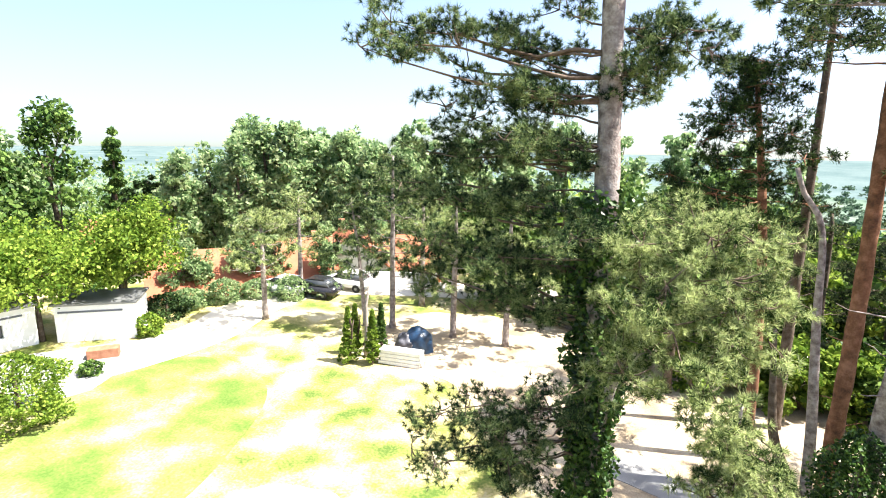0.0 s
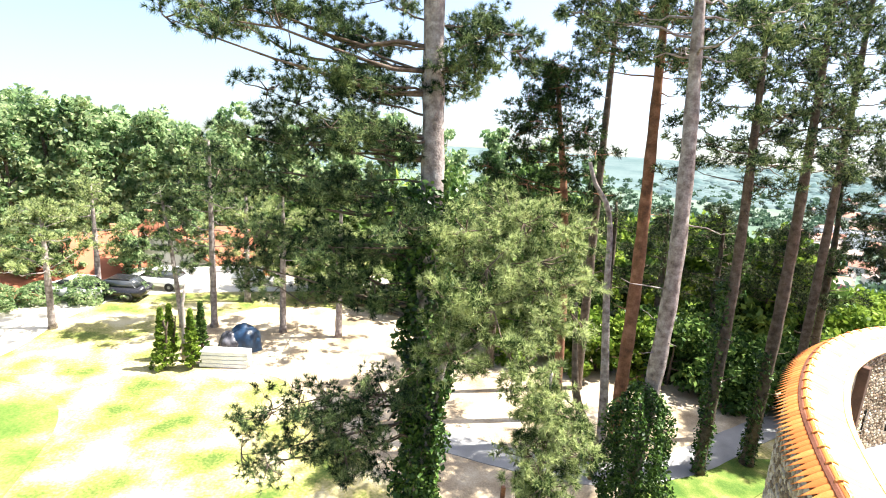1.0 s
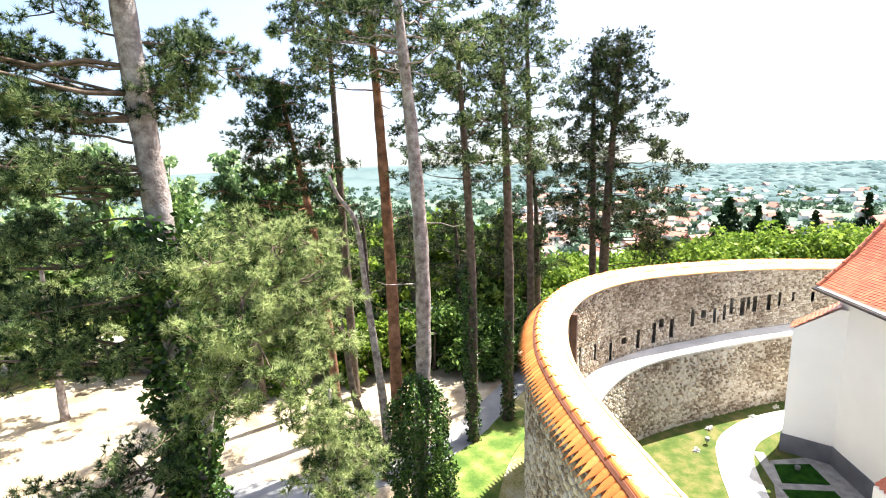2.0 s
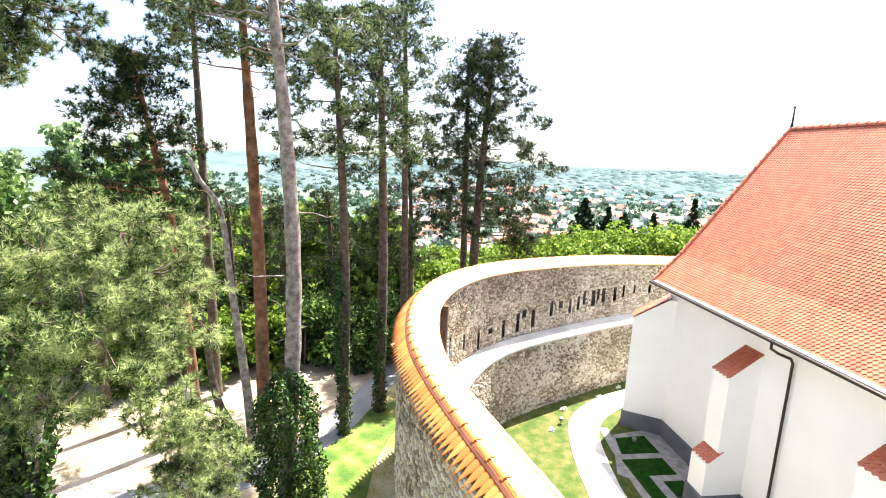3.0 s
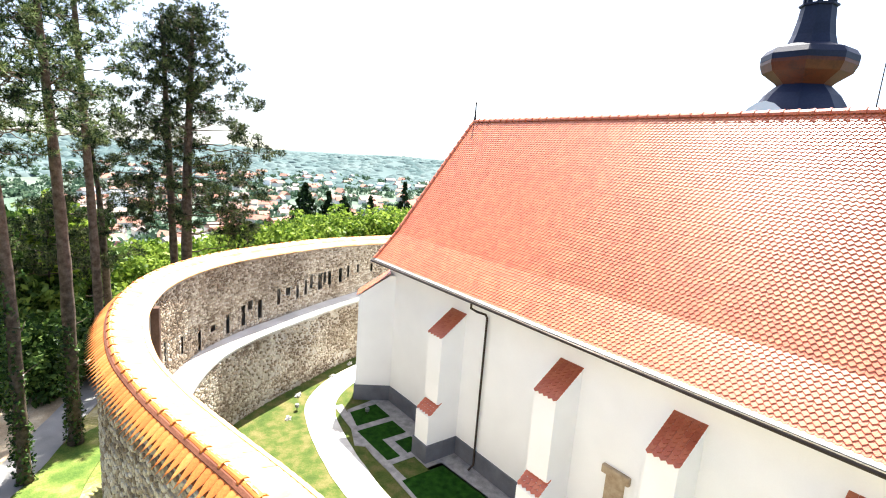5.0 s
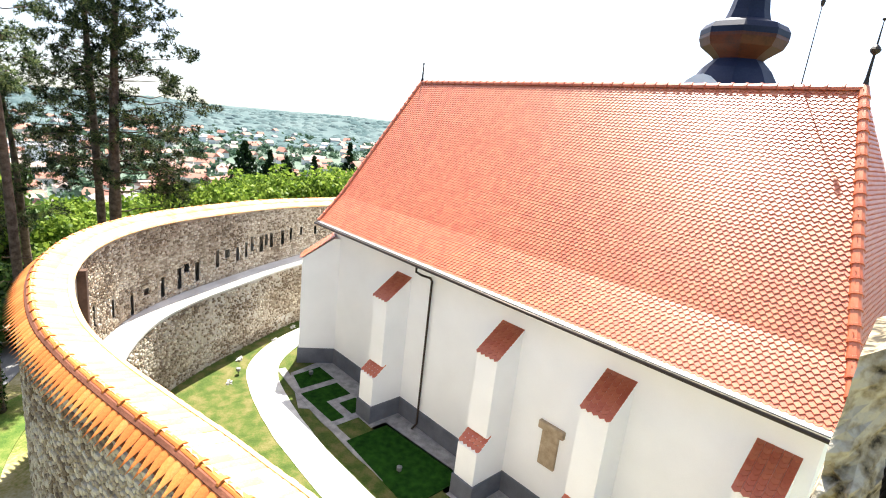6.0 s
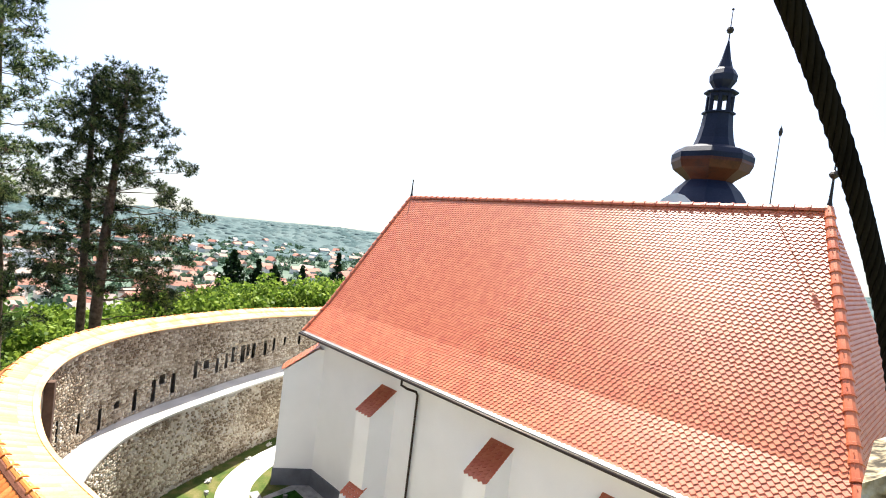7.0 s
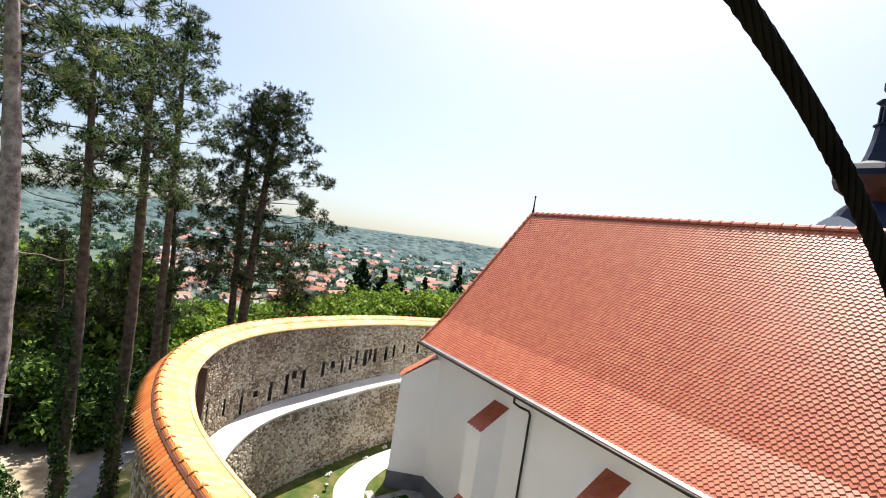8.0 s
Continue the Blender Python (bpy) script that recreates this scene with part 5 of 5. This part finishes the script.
def car(az, d, turn, paint, label):
    ob = thing("car", None, label, "car", "parked cars", at=polar(az, d, 0.0))
    ob.rotation_euler = (0, 0, radians(turn))
    lower = [(-2.1, 0.35), (-2.15, 0.75), (-1.95, 0.92), (1.0, 0.98), (1.9, 0.85), (2.12, 0.65), (2.1, 0.35)]
    cabin = [(-1.85, 0.9), (-1.35, 1.42), (0.1, 1.45), (1.0, 0.95)]

    def hull(prof, half, inset, mat, name, parent):
        n = len(prof)
        v = [(x, -half + (inset if z > 1.0 else 0), z) for x, z in prof] + [(x, half - (inset if z > 1.0 else 0), z) for x, z in prof]
        f = [tuple(range(n)), tuple(range(n, 2 * n))[::-1]] + [(i, n + i, n + (i + 1) % n, (i + 1) % n) for i in range(n)]
        bm = bmesh.new()
        vs = [bm.verts.new(p) for p in v]
        for q in f:
            bm.faces.new([vs[i] for i in q])
        bmesh.ops.bevel(bm, geom=bm.edges[:], offset=0.05, segments=2, affect="EDGES")
        return part(name, bm_mesh(name, bm, mat, True), parent)

    hull(lower, 0.86, 0.0, paint, "body", ob)
    hull(cabin, 0.76, 0.14, GLASS_DARK, "glasshouse", ob)
    part("roof_panel", box_mesh("roof_panel", 1.4, 1.22, 0.06, paint, 0.02, (-0.62, 0, 1.42)), ob)
    for x in (-1.3, 1.3):
        for y in (-0.8, 0.8):
            w = part("wheel", lathe("tyre", [(0.18, -0.1), (0.31, -0.1), (0.32, 0.0), (0.31, 0.1), (0.18, 0.1)], RUBBER, 16, 0, True), ob)
            w.matrix_basis = pose(x, y, 0.33, 90, 0, 0)
            part("rim", lathe("rim", [(0.05, -0.11), (0.19, -0.09), (0.19, 0.09), (0.05, 0.11)], FLASHING, 12), w)


car(-27.9, 40.8, 170, CAR_WHITE, "parked white car before the houses")
car(-24.6, 40.0, 175, CAR_BLACK, "parked black car before the houses")
car(-21.0, 41.5, 172, CAR_WHITE, "parked pale car behind the trees")
low_wall = thing("garden_wall", box_mesh("garden_wall", 9.0, 0.25, 0.9, PLASTER, 0.02), "low white garden wall along the drive", "wall", at=polar(-17.0, 43.0))
low_wall.rotation_euler = (0, 0, radians(10))

# ---- smaller pines on the lawn ----
def lawn_pine(az, d, z0, z1, spread, count, seed, label, bark=BARK, needle=NEEDLE_MID, lean=0.0, r=0.2, pad=0.7):
    foot = polar(az, d, -0.1)
    head = polar(az + lean, d, z1)
    return pine("pine", label, [foot, polar(az + lean * 0.4, d, z1 * 0.5), head], [r, r * 0.8, r * 0.3], crown_limbs(head, z1 - z0, spread, count, seed), bark, needle, seed, pad=pad, clumps=7, per=9, size=0.27, blades=15, width=0.03, group="pines on the lawn")


lawn_pine(-29.6, 35.4, 3.2, 7.3, 2.6, 18, 301, "small open pine with pale yellow-green needles", needle=NEEDLE_SUNLIT)
lawn_pine(-25.8, 41.5, 3.0, 7.6, 2.4, 16, 302, "small pine before the houses", needle=NEEDLE_SUNLIT)
lawn_pine(-15.9, 32.6, 3.5, 11.0, 3.0, 26, 303, "dark pine on the lawn with a bare lower trunk")
lawn_pine(-18.9, 33.0, 3.2, 8.5, 2.3, 16, 304, "dark leaning pine on the lawn", lean=-1.5, r=0.15)
lawn_pine(-9.0, 31.0, 2.8, 9.0, 2.8, 20, 305, "pale green pine with a full low crown", needle=NEEDLE_SUNLIT)
lawn_pine(-3.0, 30.0, 2.6, 9.0, 3.0, 24, 306, "pine with a full low crown", needle=NEEDLE_SUNLIT)
lawn_pine(-12.6, 37.0, 3.0, 9.0, 2.8, 20, 308, "pine further back on the lawn", needle=NEEDLE_SUNLIT)
birch = thing("dead_tree", None, "pale bare birch stem among the thujas", "tree", at=polar(-18.9, 28.2, 0))
part("trunk", tube_mesh("trunk", [(0, 0, -0.1), (0.05, 0, 1.6), (0.0, 0.05, 3.0), (0.25, 0, 4.2)], [0.13, 0.11, 0.09, 0.05], BARK_PALE, 10), birch)

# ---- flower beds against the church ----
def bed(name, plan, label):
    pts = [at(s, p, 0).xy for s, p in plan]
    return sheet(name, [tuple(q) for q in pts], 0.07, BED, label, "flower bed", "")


pave = sheet("pavement", [tuple(at(s, p, 0).xy) for s, p in ((20.8, 13.15), (20.4, 11.0), (17.6, 9.9), (17.2, 10.4), (15.7, 10.4), (15.7, 11.6), (14.8, 11.6), (14.8, 12.3), (10.3, 12.6), (10.3, 11.5), (9.3, 11.5), (9.3, 12.3), (1.4, 12.4), (1.4, 13.15))], 0.05, SLATE, "grey stone paving strip along the church", "paving")
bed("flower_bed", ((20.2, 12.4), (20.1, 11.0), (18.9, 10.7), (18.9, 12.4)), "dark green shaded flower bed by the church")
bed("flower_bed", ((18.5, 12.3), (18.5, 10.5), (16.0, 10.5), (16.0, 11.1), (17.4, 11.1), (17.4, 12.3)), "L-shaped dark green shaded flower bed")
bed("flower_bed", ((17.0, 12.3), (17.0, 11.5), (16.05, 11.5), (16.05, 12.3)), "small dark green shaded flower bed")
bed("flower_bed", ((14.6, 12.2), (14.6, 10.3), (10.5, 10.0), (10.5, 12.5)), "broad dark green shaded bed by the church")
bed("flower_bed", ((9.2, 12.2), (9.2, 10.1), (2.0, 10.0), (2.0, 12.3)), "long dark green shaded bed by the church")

NICHE = material("sandstone_surround", [(0.30, 0.22, 0.14), (0.45, 0.36, 0.25)], 4, 0.9, 0.6, 20)
p = at(7.75, P0 - 0.02, 2.0)
niche = part("stone_relic", box_mesh("stone_relic", 0.62, 0.14, 1.25, NICHE, 0.03), church, "old sandstone pilaster stone set in the wall")
niche.matrix_basis = Matrix.Translation(p) @ pose(0, 0, 0, 0, 0, math.degrees(math.atan2(U.y, U.x)))
part("capital", box_mesh("capital", 0.95, 0.2, 0.28, NICHE, 0.04, (0, 0, 1.2)), niche)

for s, q in ((19.6, 11.6), (12.0, 10.8), (21.5, 9.0)):
    pt = at(s, q, 0.06)
    lamp = thing("garden_spotlight", None, "small pale garden spotlight on a spike", "spotlight", "garden spotlights", at=pt)
    part("head", lathe("spot_head", [(0.05, 0.12), (0.09, 0.14), (0.1, 0.28), (0.02, 0.3)], FLASHING, 10), lamp)
    part("spike", box_mesh("spike", 0.03, 0.03, 0.14, IRON, 0.0), lamp)
for x, y in ((22.0, 11.2), (19.9, 10.6), (24.6, 10.6), (26.4, 10.4)):
    rock = thing("stone", heap("stone", 0.13, 0.1, 0.1, LEDGE, x), "small pale stone on the lawn", "stone", "stones on the lawn", at=(x, y, 0.03))

# ---- the town below ----
def town_house(name, w, dpt, h, rz, roof_mat):
    """One house of the town: walls with openings drawn in relief, and a gabled roof."""
    ob = thing(name, None, "small pale town house with a red tiled roof", "house", "town houses")
    part("wall", box_mesh("wall", w, dpt, h, HOUSE_WALL), ob)
    v = []
    for x in (-w / 2 - 0.3, w / 2 + 0.3):
        v += [(x, -dpt / 2 - 0.4, h), (x, 0, h + rz), (x, dpt / 2 + 0.4, h)]
    part("roof", mesh_of("roof", v, [(0, 1, 4, 3), (1, 2, 5, 4), (0, 3, 5, 2), (0, 2, 1), (3, 4, 5)], roof_mat), ob)
    for k in range(3):
        part("window", box_mesh("window", 1.1, 0.1, 1.3, GLASS_DARK, 0.0, (-w / 3 + k * w / 3, -dpt / 2, h * 0.45)), ob)
    return ob


GREY_ROOF = material("grey_house_roof", [(0.2, 0.18, 0.17), (0.33, 0.3, 0.28)], 0.5, 0.8, 0.2, ob_random=0.4)
rng = np.random.default_rng(77)
kinds = [town_house("house", 11, 9, 5.5, 4.0, HOUSE_ROOF), town_house("house", 14, 10, 6.5, 4.5, HOUSE_ROOF), town_house("house", 10, 9, 5, 3.5, GREY_ROOF), town_house("house", 22, 11, 7, 4, HOUSE_ROOF)]
placed = 0
for k in range(330):
    az, dist = rng.uniform(42, 84), 430 + 900 * rng.uniform(0, 1) ** 1.3
    pt = polar(az, dist)
    m = Matrix.Translation((pt.x, pt.y, ground_z(pt.x, pt.y) - 0.4)) @ pose(0, 0, 0, 0, 0, float(rng.uniform(0, 180)))
    if placed < 4:
        kinds[placed].matrix_basis = m
    else:
        copy_thing(kinds[int(rng.integers(4))], m)
    placed += 1


def block(w, dpt, storeys):
    ob = thing("apartment_block", None, "pale flat-roofed apartment block in the town", "apartment block", "apartment blocks")
    h = storeys * 2.9
    part("wall", box_mesh("wall", w, dpt, h, PLASTER), ob)
    part("roof", box_mesh("roof", w + 0.6, dpt + 0.6, 0.6, FLASHING, 0, (0, 0, h)), ob)
    for s in range(storeys):
        for k in range(int(w / 3.4)):
            part("window", box_mesh("window", 1.5, 0.2, 1.4, GLASS_DARK, 0, (-w / 2 + 1.9 + 3.4 * k, -dpt / 2, 1.0 + 2.9 * s)), ob)
    return ob


for az, dist, w, st, turn in ((46.3, 640, 20, 7, 150), (47.9, 760, 36, 4, 120), (49.5, 820, 30, 4, 140), (44.6, 720, 34, 4, 100), (59.5, 1000, 60, 3, 115), (64.5, 1100, 70, 3, 112), (71, 1050, 50, 3, 105)):
    pt = polar(az, dist)
    b = block(w, 12, st)
    b.matrix_basis = Matrix.Translation((pt.x, pt.y, ground_z(pt.x, pt.y) - 0.3)) @ pose(0, 0, 0, 0, 0, turn - 90)


def far_woods(count, az0, az1, d0, d1, size, seed, name, label, mat, per=26, tall=1.0, leaf=0.34):
    """Far tree clumps as one mass of leaves."""
    r = np.random.default_rng(seed)
    out = []
    for _ in range(count):
        p = polar(r.uniform(az0, az1), d0 + (d1 - d0) * r.uniform(0, 1) ** 1.4)
        s = size * r.uniform(0.5, 1.3)
        o = r.normal(0, 1, (per, 3))
        o = o / np.linalg.norm(o, axis=1, keepdims=True) * r.uniform(0.5, 1, (per, 1)) * s
        o[:, 2] = np.abs(o[:, 2]) * tall
        out.append(leaves(o + np.array((p.x, p.y, ground_z(p.x, p.y) + s * 0.1)), s * leaf, r))
    return thing(name, soup(name, np.concatenate(out), 4, mat), label, "trees", kind="stuff")


def far_lumps(count, az0, az1, d0, d1, size, seed, name, label, mat):
    """Far woods as one mass of rounded, uneven tree crowns."""
    r = np.random.default_rng(seed)
    verts, faces = [], []
    rings = ((1.0, 0.0), (0.72, 0.5), (0.4, 0.85))
    for _ in range(count):
        p = polar(r.uniform(az0, az1), d0 + (d1 - d0) * r.uniform(0, 1) ** 1.4)
        s, n, z0 = size * r.uniform(0.5, 1.3), len(verts), ground_z(p.x, p.y) - 1.0
        for rad, up in rings:
            for k in range(7):
                w = 2 * math.pi * (k + 0.5 * up) / 7
                e = s * rad * r.uniform(0.75, 1.2)
                verts.append((p.x + e * math.cos(w), p.y + e * math.sin(w), z0 + s * up * 0.42 * r.uniform(0.75, 1.25)))
        verts.append((p.x, p.y, z0 + s * 0.42 * r.uniform(0.9, 1.15)))
        for j in range(2):
            faces += [(n + 7 * j + k, n + 7 * j + (k + 1) % 7, n + 7 * j + 7 + (k + 1) % 7, n + 7 * j + 7 + k) for k in range(7)]
        faces += [(n + 14 + k, n + 14 + (k + 1) % 7, n + 21) for k in range(7)]
    return thing(name, mesh_of(name, verts, faces, mat, True), label, "trees", kind="stuff")


far_woods(3200, 20, 140, 330, 1300, 7.0, 5, "town_trees", "green trees between the houses of the town, haze in their colour", TOWN_LEAF_HAZE, 26, 1.1, 0.4)
far_lumps(4600, 30, 140, 1000, 2000, 15.0, 6, "hill_woods", "distant wooded hills beyond the town, haze in their colour", HILL_HAZE)
far_woods(230, -80, 14, 72, 100, 6.0, 8, "lawn_woods", "green woods beyond the houses", POPLAR, 250, 1.5, 0.046)
far_woods(620, 2, 100, 60, 330, 6.0, 7, "slope_woods", "green woods falling down the castle hill", LEAF_BRIGHT, 130, 1.0, 0.085)
for az, dist, h, r in ((63.2, 120, 6.0, 3.2), (65.6, 125, 4.0, 2.6), (67.2, 118, 2.5, 3.0), (73.6, 150, 4.0, 2.4), (70.0, 190, 5.5, 2.6), (76.0, 130, 4.5, 3)):
    pt = polar(az, dist)
    z = ground_z(pt.x, pt.y)
    top = 12.5 - dist * math.tan(radians({63.2: 5.1, 65.6: 5.8, 67.2: 6.2, 73.6: 4.3, 70.0: 5.6, 76.0: 5.5}[az]))
    leaf_tree("spruce", "dark pointed spruce rising over the woods", (pt.x, pt.y, z), top - z, r * 4.5, LEAF_DARK, int(az * 10), clumps=170, per=42, size=0.42, low=0.3, shape="cone", group="spruces")

# ---- tiles, coping and stones, piece by piece ----
def ridge_bed(a, b, side_a, side_b, wide=0.17, name="ridge_bed"):
    """Mortar bedding under a row of ridge tiles: a wedge that sits on both slopes."""
    v = []
    for p in (a, b):
        v += [p + Vector((0, 0, 0.03)), p + side_a * wide, p + side_b * wide]
    part(name, mesh_of(name, v, [(0, 3, 4, 1), (0, 2, 5, 3), (1, 4, 5, 2), (0, 1, 2), (3, 5, 4)], TILE_BED), roof, "pale red mortar bedding")


TILE_BED = material("pale_red_bedding", [(0.34, 0.12, 0.08), (0.46, 0.2, 0.14)], 2, 0.9, 0.4, 20)
down_near, down_far = Vector((-N.x * 0.53, -N.y * 0.53, -0.80)), Vector((N.x * 0.53, N.y * 0.53, -0.80))
ridge_bed(RIDGE_E, RIDGE_W, down_near, down_far, 0.24)
ridge_row(RIDGE_E, RIDGE_W, "ridge_tile", 0.14, 0.4, TILE_PIECE, -0.02, roof)
ridge_row(k_e, RIDGE_E, "hip_tile", 0.13, 0.36, TILE_PIECE, 0.03, roof)
ridge_row(e_e, k_e, "hip_tile", 0.13, 0.36, TILE_PIECE, 0.03, roof)
ridge_row(k_w, RIDGE_W, "hip_tile", 0.11, 0.36, TILE_PIECE, 0.03, roof)
ridge_row(e_w, k_w, "hip_tile", 0.11, 0.36, TILE_PIECE, 0.03, roof)
one = tile_piece(0.16, 0.20, 0.020)
near_tiles = [m for m in church_tiles if m.translation.dot(U) < 5.5 and m.translation.z < 9.2][:300]
chosen = {id(m) for m in near_tiles}
part("tiles", mesh_of("tiles", *lay([m for m in church_tiles if id(m) not in chosen], one), TILE), roof)["kind"] = "stuff"
part("hip_tiles", mesh_of("hip_tiles", *lay(hip_tiles, one), TILE), roof)["kind"] = "stuff"
roof_tile = mesh_of("roof_tile", *one, TILE_PIECE)
for m in near_tiles:
    part("tile", roof_tile, roof).matrix_basis = m


def half_round(width, rows, rise):
    """A cover tile, its mouth at -y: rows of (way up the slope, share of the width)."""
    n, verts, faces = 6, [], []
    for y, k in rows:
        for i in range(n):
            w = math.pi * i / (n - 1)
            verts.append((math.cos(w) * width / 2 * k, y, math.sin(w) * width * rise * k))
    for j in range(0, n * (len(rows) - 1), n):
        for i in range(n - 1):
            faces.append((j + i, j + i + 1, j + n + i + 1, j + n + i))
    faces.append(tuple(range(n))[::-1])
    return verts, faces


def coping_poses(inner):
    out = []
    for i in range(0, len(WALL), 1):
        p, d, side = frame_at(i)
        drip = side * (IN_DRIP if inner else OUT_DRIP) + Vector((0, 0, -0.25 if inner else -0.36))
        up = (-drip).normalized()
        along = (-d if inner else d)
        normal = along.cross(up).normalized()
        if normal.z < 0:
            normal, along = -normal, -along
        for part_no in ((0, 1) if inner else (0,)):
            m = Matrix((along, up, normal)).transposed().to_4x4()
            m.translation = p + drip * (1 - 0.5 * part_no) + normal * (0.005 + 0.02 * part_no) + up * random.uniform(-0.015, 0.015)
            out.append((i, m @ pose(0, 0, 0, 1.5, 0, random.uniform(-1.5, 1.5))))
    return out


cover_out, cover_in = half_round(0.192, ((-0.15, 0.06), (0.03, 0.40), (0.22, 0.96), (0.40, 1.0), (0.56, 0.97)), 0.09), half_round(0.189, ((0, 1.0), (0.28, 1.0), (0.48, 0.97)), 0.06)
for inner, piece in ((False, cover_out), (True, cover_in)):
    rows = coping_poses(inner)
    me = mesh_of("coping_tile", *piece, COPING_SUNLIT_PIECE if inner else COPING_PIECE, True)
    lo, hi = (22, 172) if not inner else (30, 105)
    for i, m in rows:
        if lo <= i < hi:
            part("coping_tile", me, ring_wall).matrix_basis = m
    part("coping_tiles", mesh_of("coping_tiles", *lay([m for i, m in rows if not lo <= i < hi], piece), COPING_SUNLIT if inner else COPING, True), ring_wall)["kind"] = "stuff"
ridge_me = None
for i in range(0, len(WALL) - 2):
    if i % 3 == 0:
        a, b = WALL[i], WALL[min(i + 3, len(WALL) - 1)]
        d = (b - a).normalized()
        s = d.cross(Vector((0, 0, 1))).normalized()
        m = Matrix((s, d, s.cross(d))).transposed().to_4x4()
        m.translation = a + Vector((0, 0, 0.0))
        if ridge_me is None:
            n, verts, faces = 7, [], []
            for yy, rr in ((0, 1.3), (0.06, 1.3), (0.07, 1.0), (0.3, 0.96), (0.535, 0.95)):
                for k in range(n):
                    w = math.pi * k / (n - 1)
                    verts.append((math.cos(w) * 0.085 * rr, yy, math.sin(w) * 0.08 * rr - 0.03))
            for j in range(4):
                for k in range(n - 1):
                    faces.append((j * n + k, j * n + k + 1, (j + 1) * n + k + 1, (j + 1) * n + k))
            faces.append(tuple(range(n)))
            ridge_me = mesh_of("coping_ridge_tile", verts, faces, COPING_PIECE)
        part("ridge_tile", ridge_me, ring_wall).matrix_basis = m

STONES = []
for k in range(8):
    r = np.random.default_rng(500 + k)
    n = 8
    rim = [(0.5 * math.copysign(abs(math.cos(w)) ** 0.6, math.cos(w)) * r.uniform(0.86, 1.0), 0.5 * math.copysign(abs(math.sin(w)) ** 0.6, math.sin(w)) * r.uniform(0.86, 1.0)) for w in (2 * math.pi * (i + 0.5) / n for i in range(n))]
    verts = [(x, 0.0, z) for x, z in rim] + [(x * 0.86, 0.8, z * 0.86) for x, z in rim] + [(r.uniform(-0.1, 0.1), 1.0, r.uniform(-0.1, 0.1))]
    faces = [(i, (i + 1) % n, n + (i + 1) % n, n + i) for i in range(n)] + [(n + i, n + (i + 1) % n, 2 * n) for i in range(n)]
    STONES.append((verts, faces))
STONE_ME = [mesh_of("stone", v, f, STONE_PIECE) for v, f in STONES]


def rubble(parent, inward, z0, z1, i0, i1, seed, outer=False, gaps=(), lo=0, hi=0, course=0.14, bare=2.0):
    """Stones laid in rough courses along the wall's face; bare: how soon render hides them in patches."""
    r = np.random.default_rng(seed)
    lots = [[] for _ in STONES]
    count = 0
    step = 0.19
    z = z0
    row = 0
    while z < z1(len(WALL) // 2) + 0.5:
        h = course * r.uniform(0.8, 1.25)
        x = i0 * step + r.uniform(0, 0.3)
        while x < i1 * step:
            w = h * r.uniform(0.7, 1.9)
            i = min(int((x + w / 2) / step), len(WALL) - 1)
            zc = z + h / 2
            clear = all(abs(x + w / 2 - gi * step) > gw / 2 + w / 2 - 0.02 or abs(zc - gz) > gh / 2 + h / 2 - 0.02 for gi, gz, gh, gw in gaps)
            if zc + h / 2 < z1(i) and clear and noise.noise((x * 0.45, zc * 0.8, seed)) + 0.75 * float(r.uniform(-1, 1)) < bare:
                p, d, side = frame_at(i)
                p = p + d * (x + w / 2 - i * step)
                face = -side if outer else side
                m = Matrix((d if not outer else -d, face, Vector((0, 0, 1)))).transposed().to_4x4()
                m.translation = Vector((p.x, p.y, zc + float(r.uniform(-0.25, 0.25)) * h)) + side * inward(i) - face * 0.015
                m = m @ pose(0, 0, float(r.uniform(-0.02, 0.02)), 0, float(r.uniform(-22, 22)), 0) @ Matrix.Diagonal((w - 0.015, 0.05 + 0.035 * r.uniform(), h - 0.012, 1))
                k = int(r.integers(len(STONES)))
                if lo <= i < hi and count < 300:
                    ob = part("stone", STONE_ME[k], parent)
                    ob.matrix_basis = m
                    count += 1
                else:
                    lots[k].append(m)
            x += w
        z += h
        row += 1
    pieces = [lay(lot, STONES[k]) for k, lot in enumerate(lots) if lot]
    part("stones", mesh_of("stones", *join(pieces), STONE), parent)["kind"] = "stuff"


rubble(upper_wall, lambda i: 0.78, LEDGE_Z + 0.05, lambda i: WALL[i].z - 0.33, 105, 215, 1, gaps=SLITS, lo=108, hi=135, course=0.112)
rubble(lower_wall, lambda i: inner_ledge(i), 0.0, lambda i: LEDGE_Z - 0.16, 78, 212, 2, lo=100, hi=125, course=0.115, bare=0.42)
rubble(upper_wall, lambda i: -0.30, 0.0, lambda i: WALL[i].z - 0.45, 20, 110, 3, outer=True)
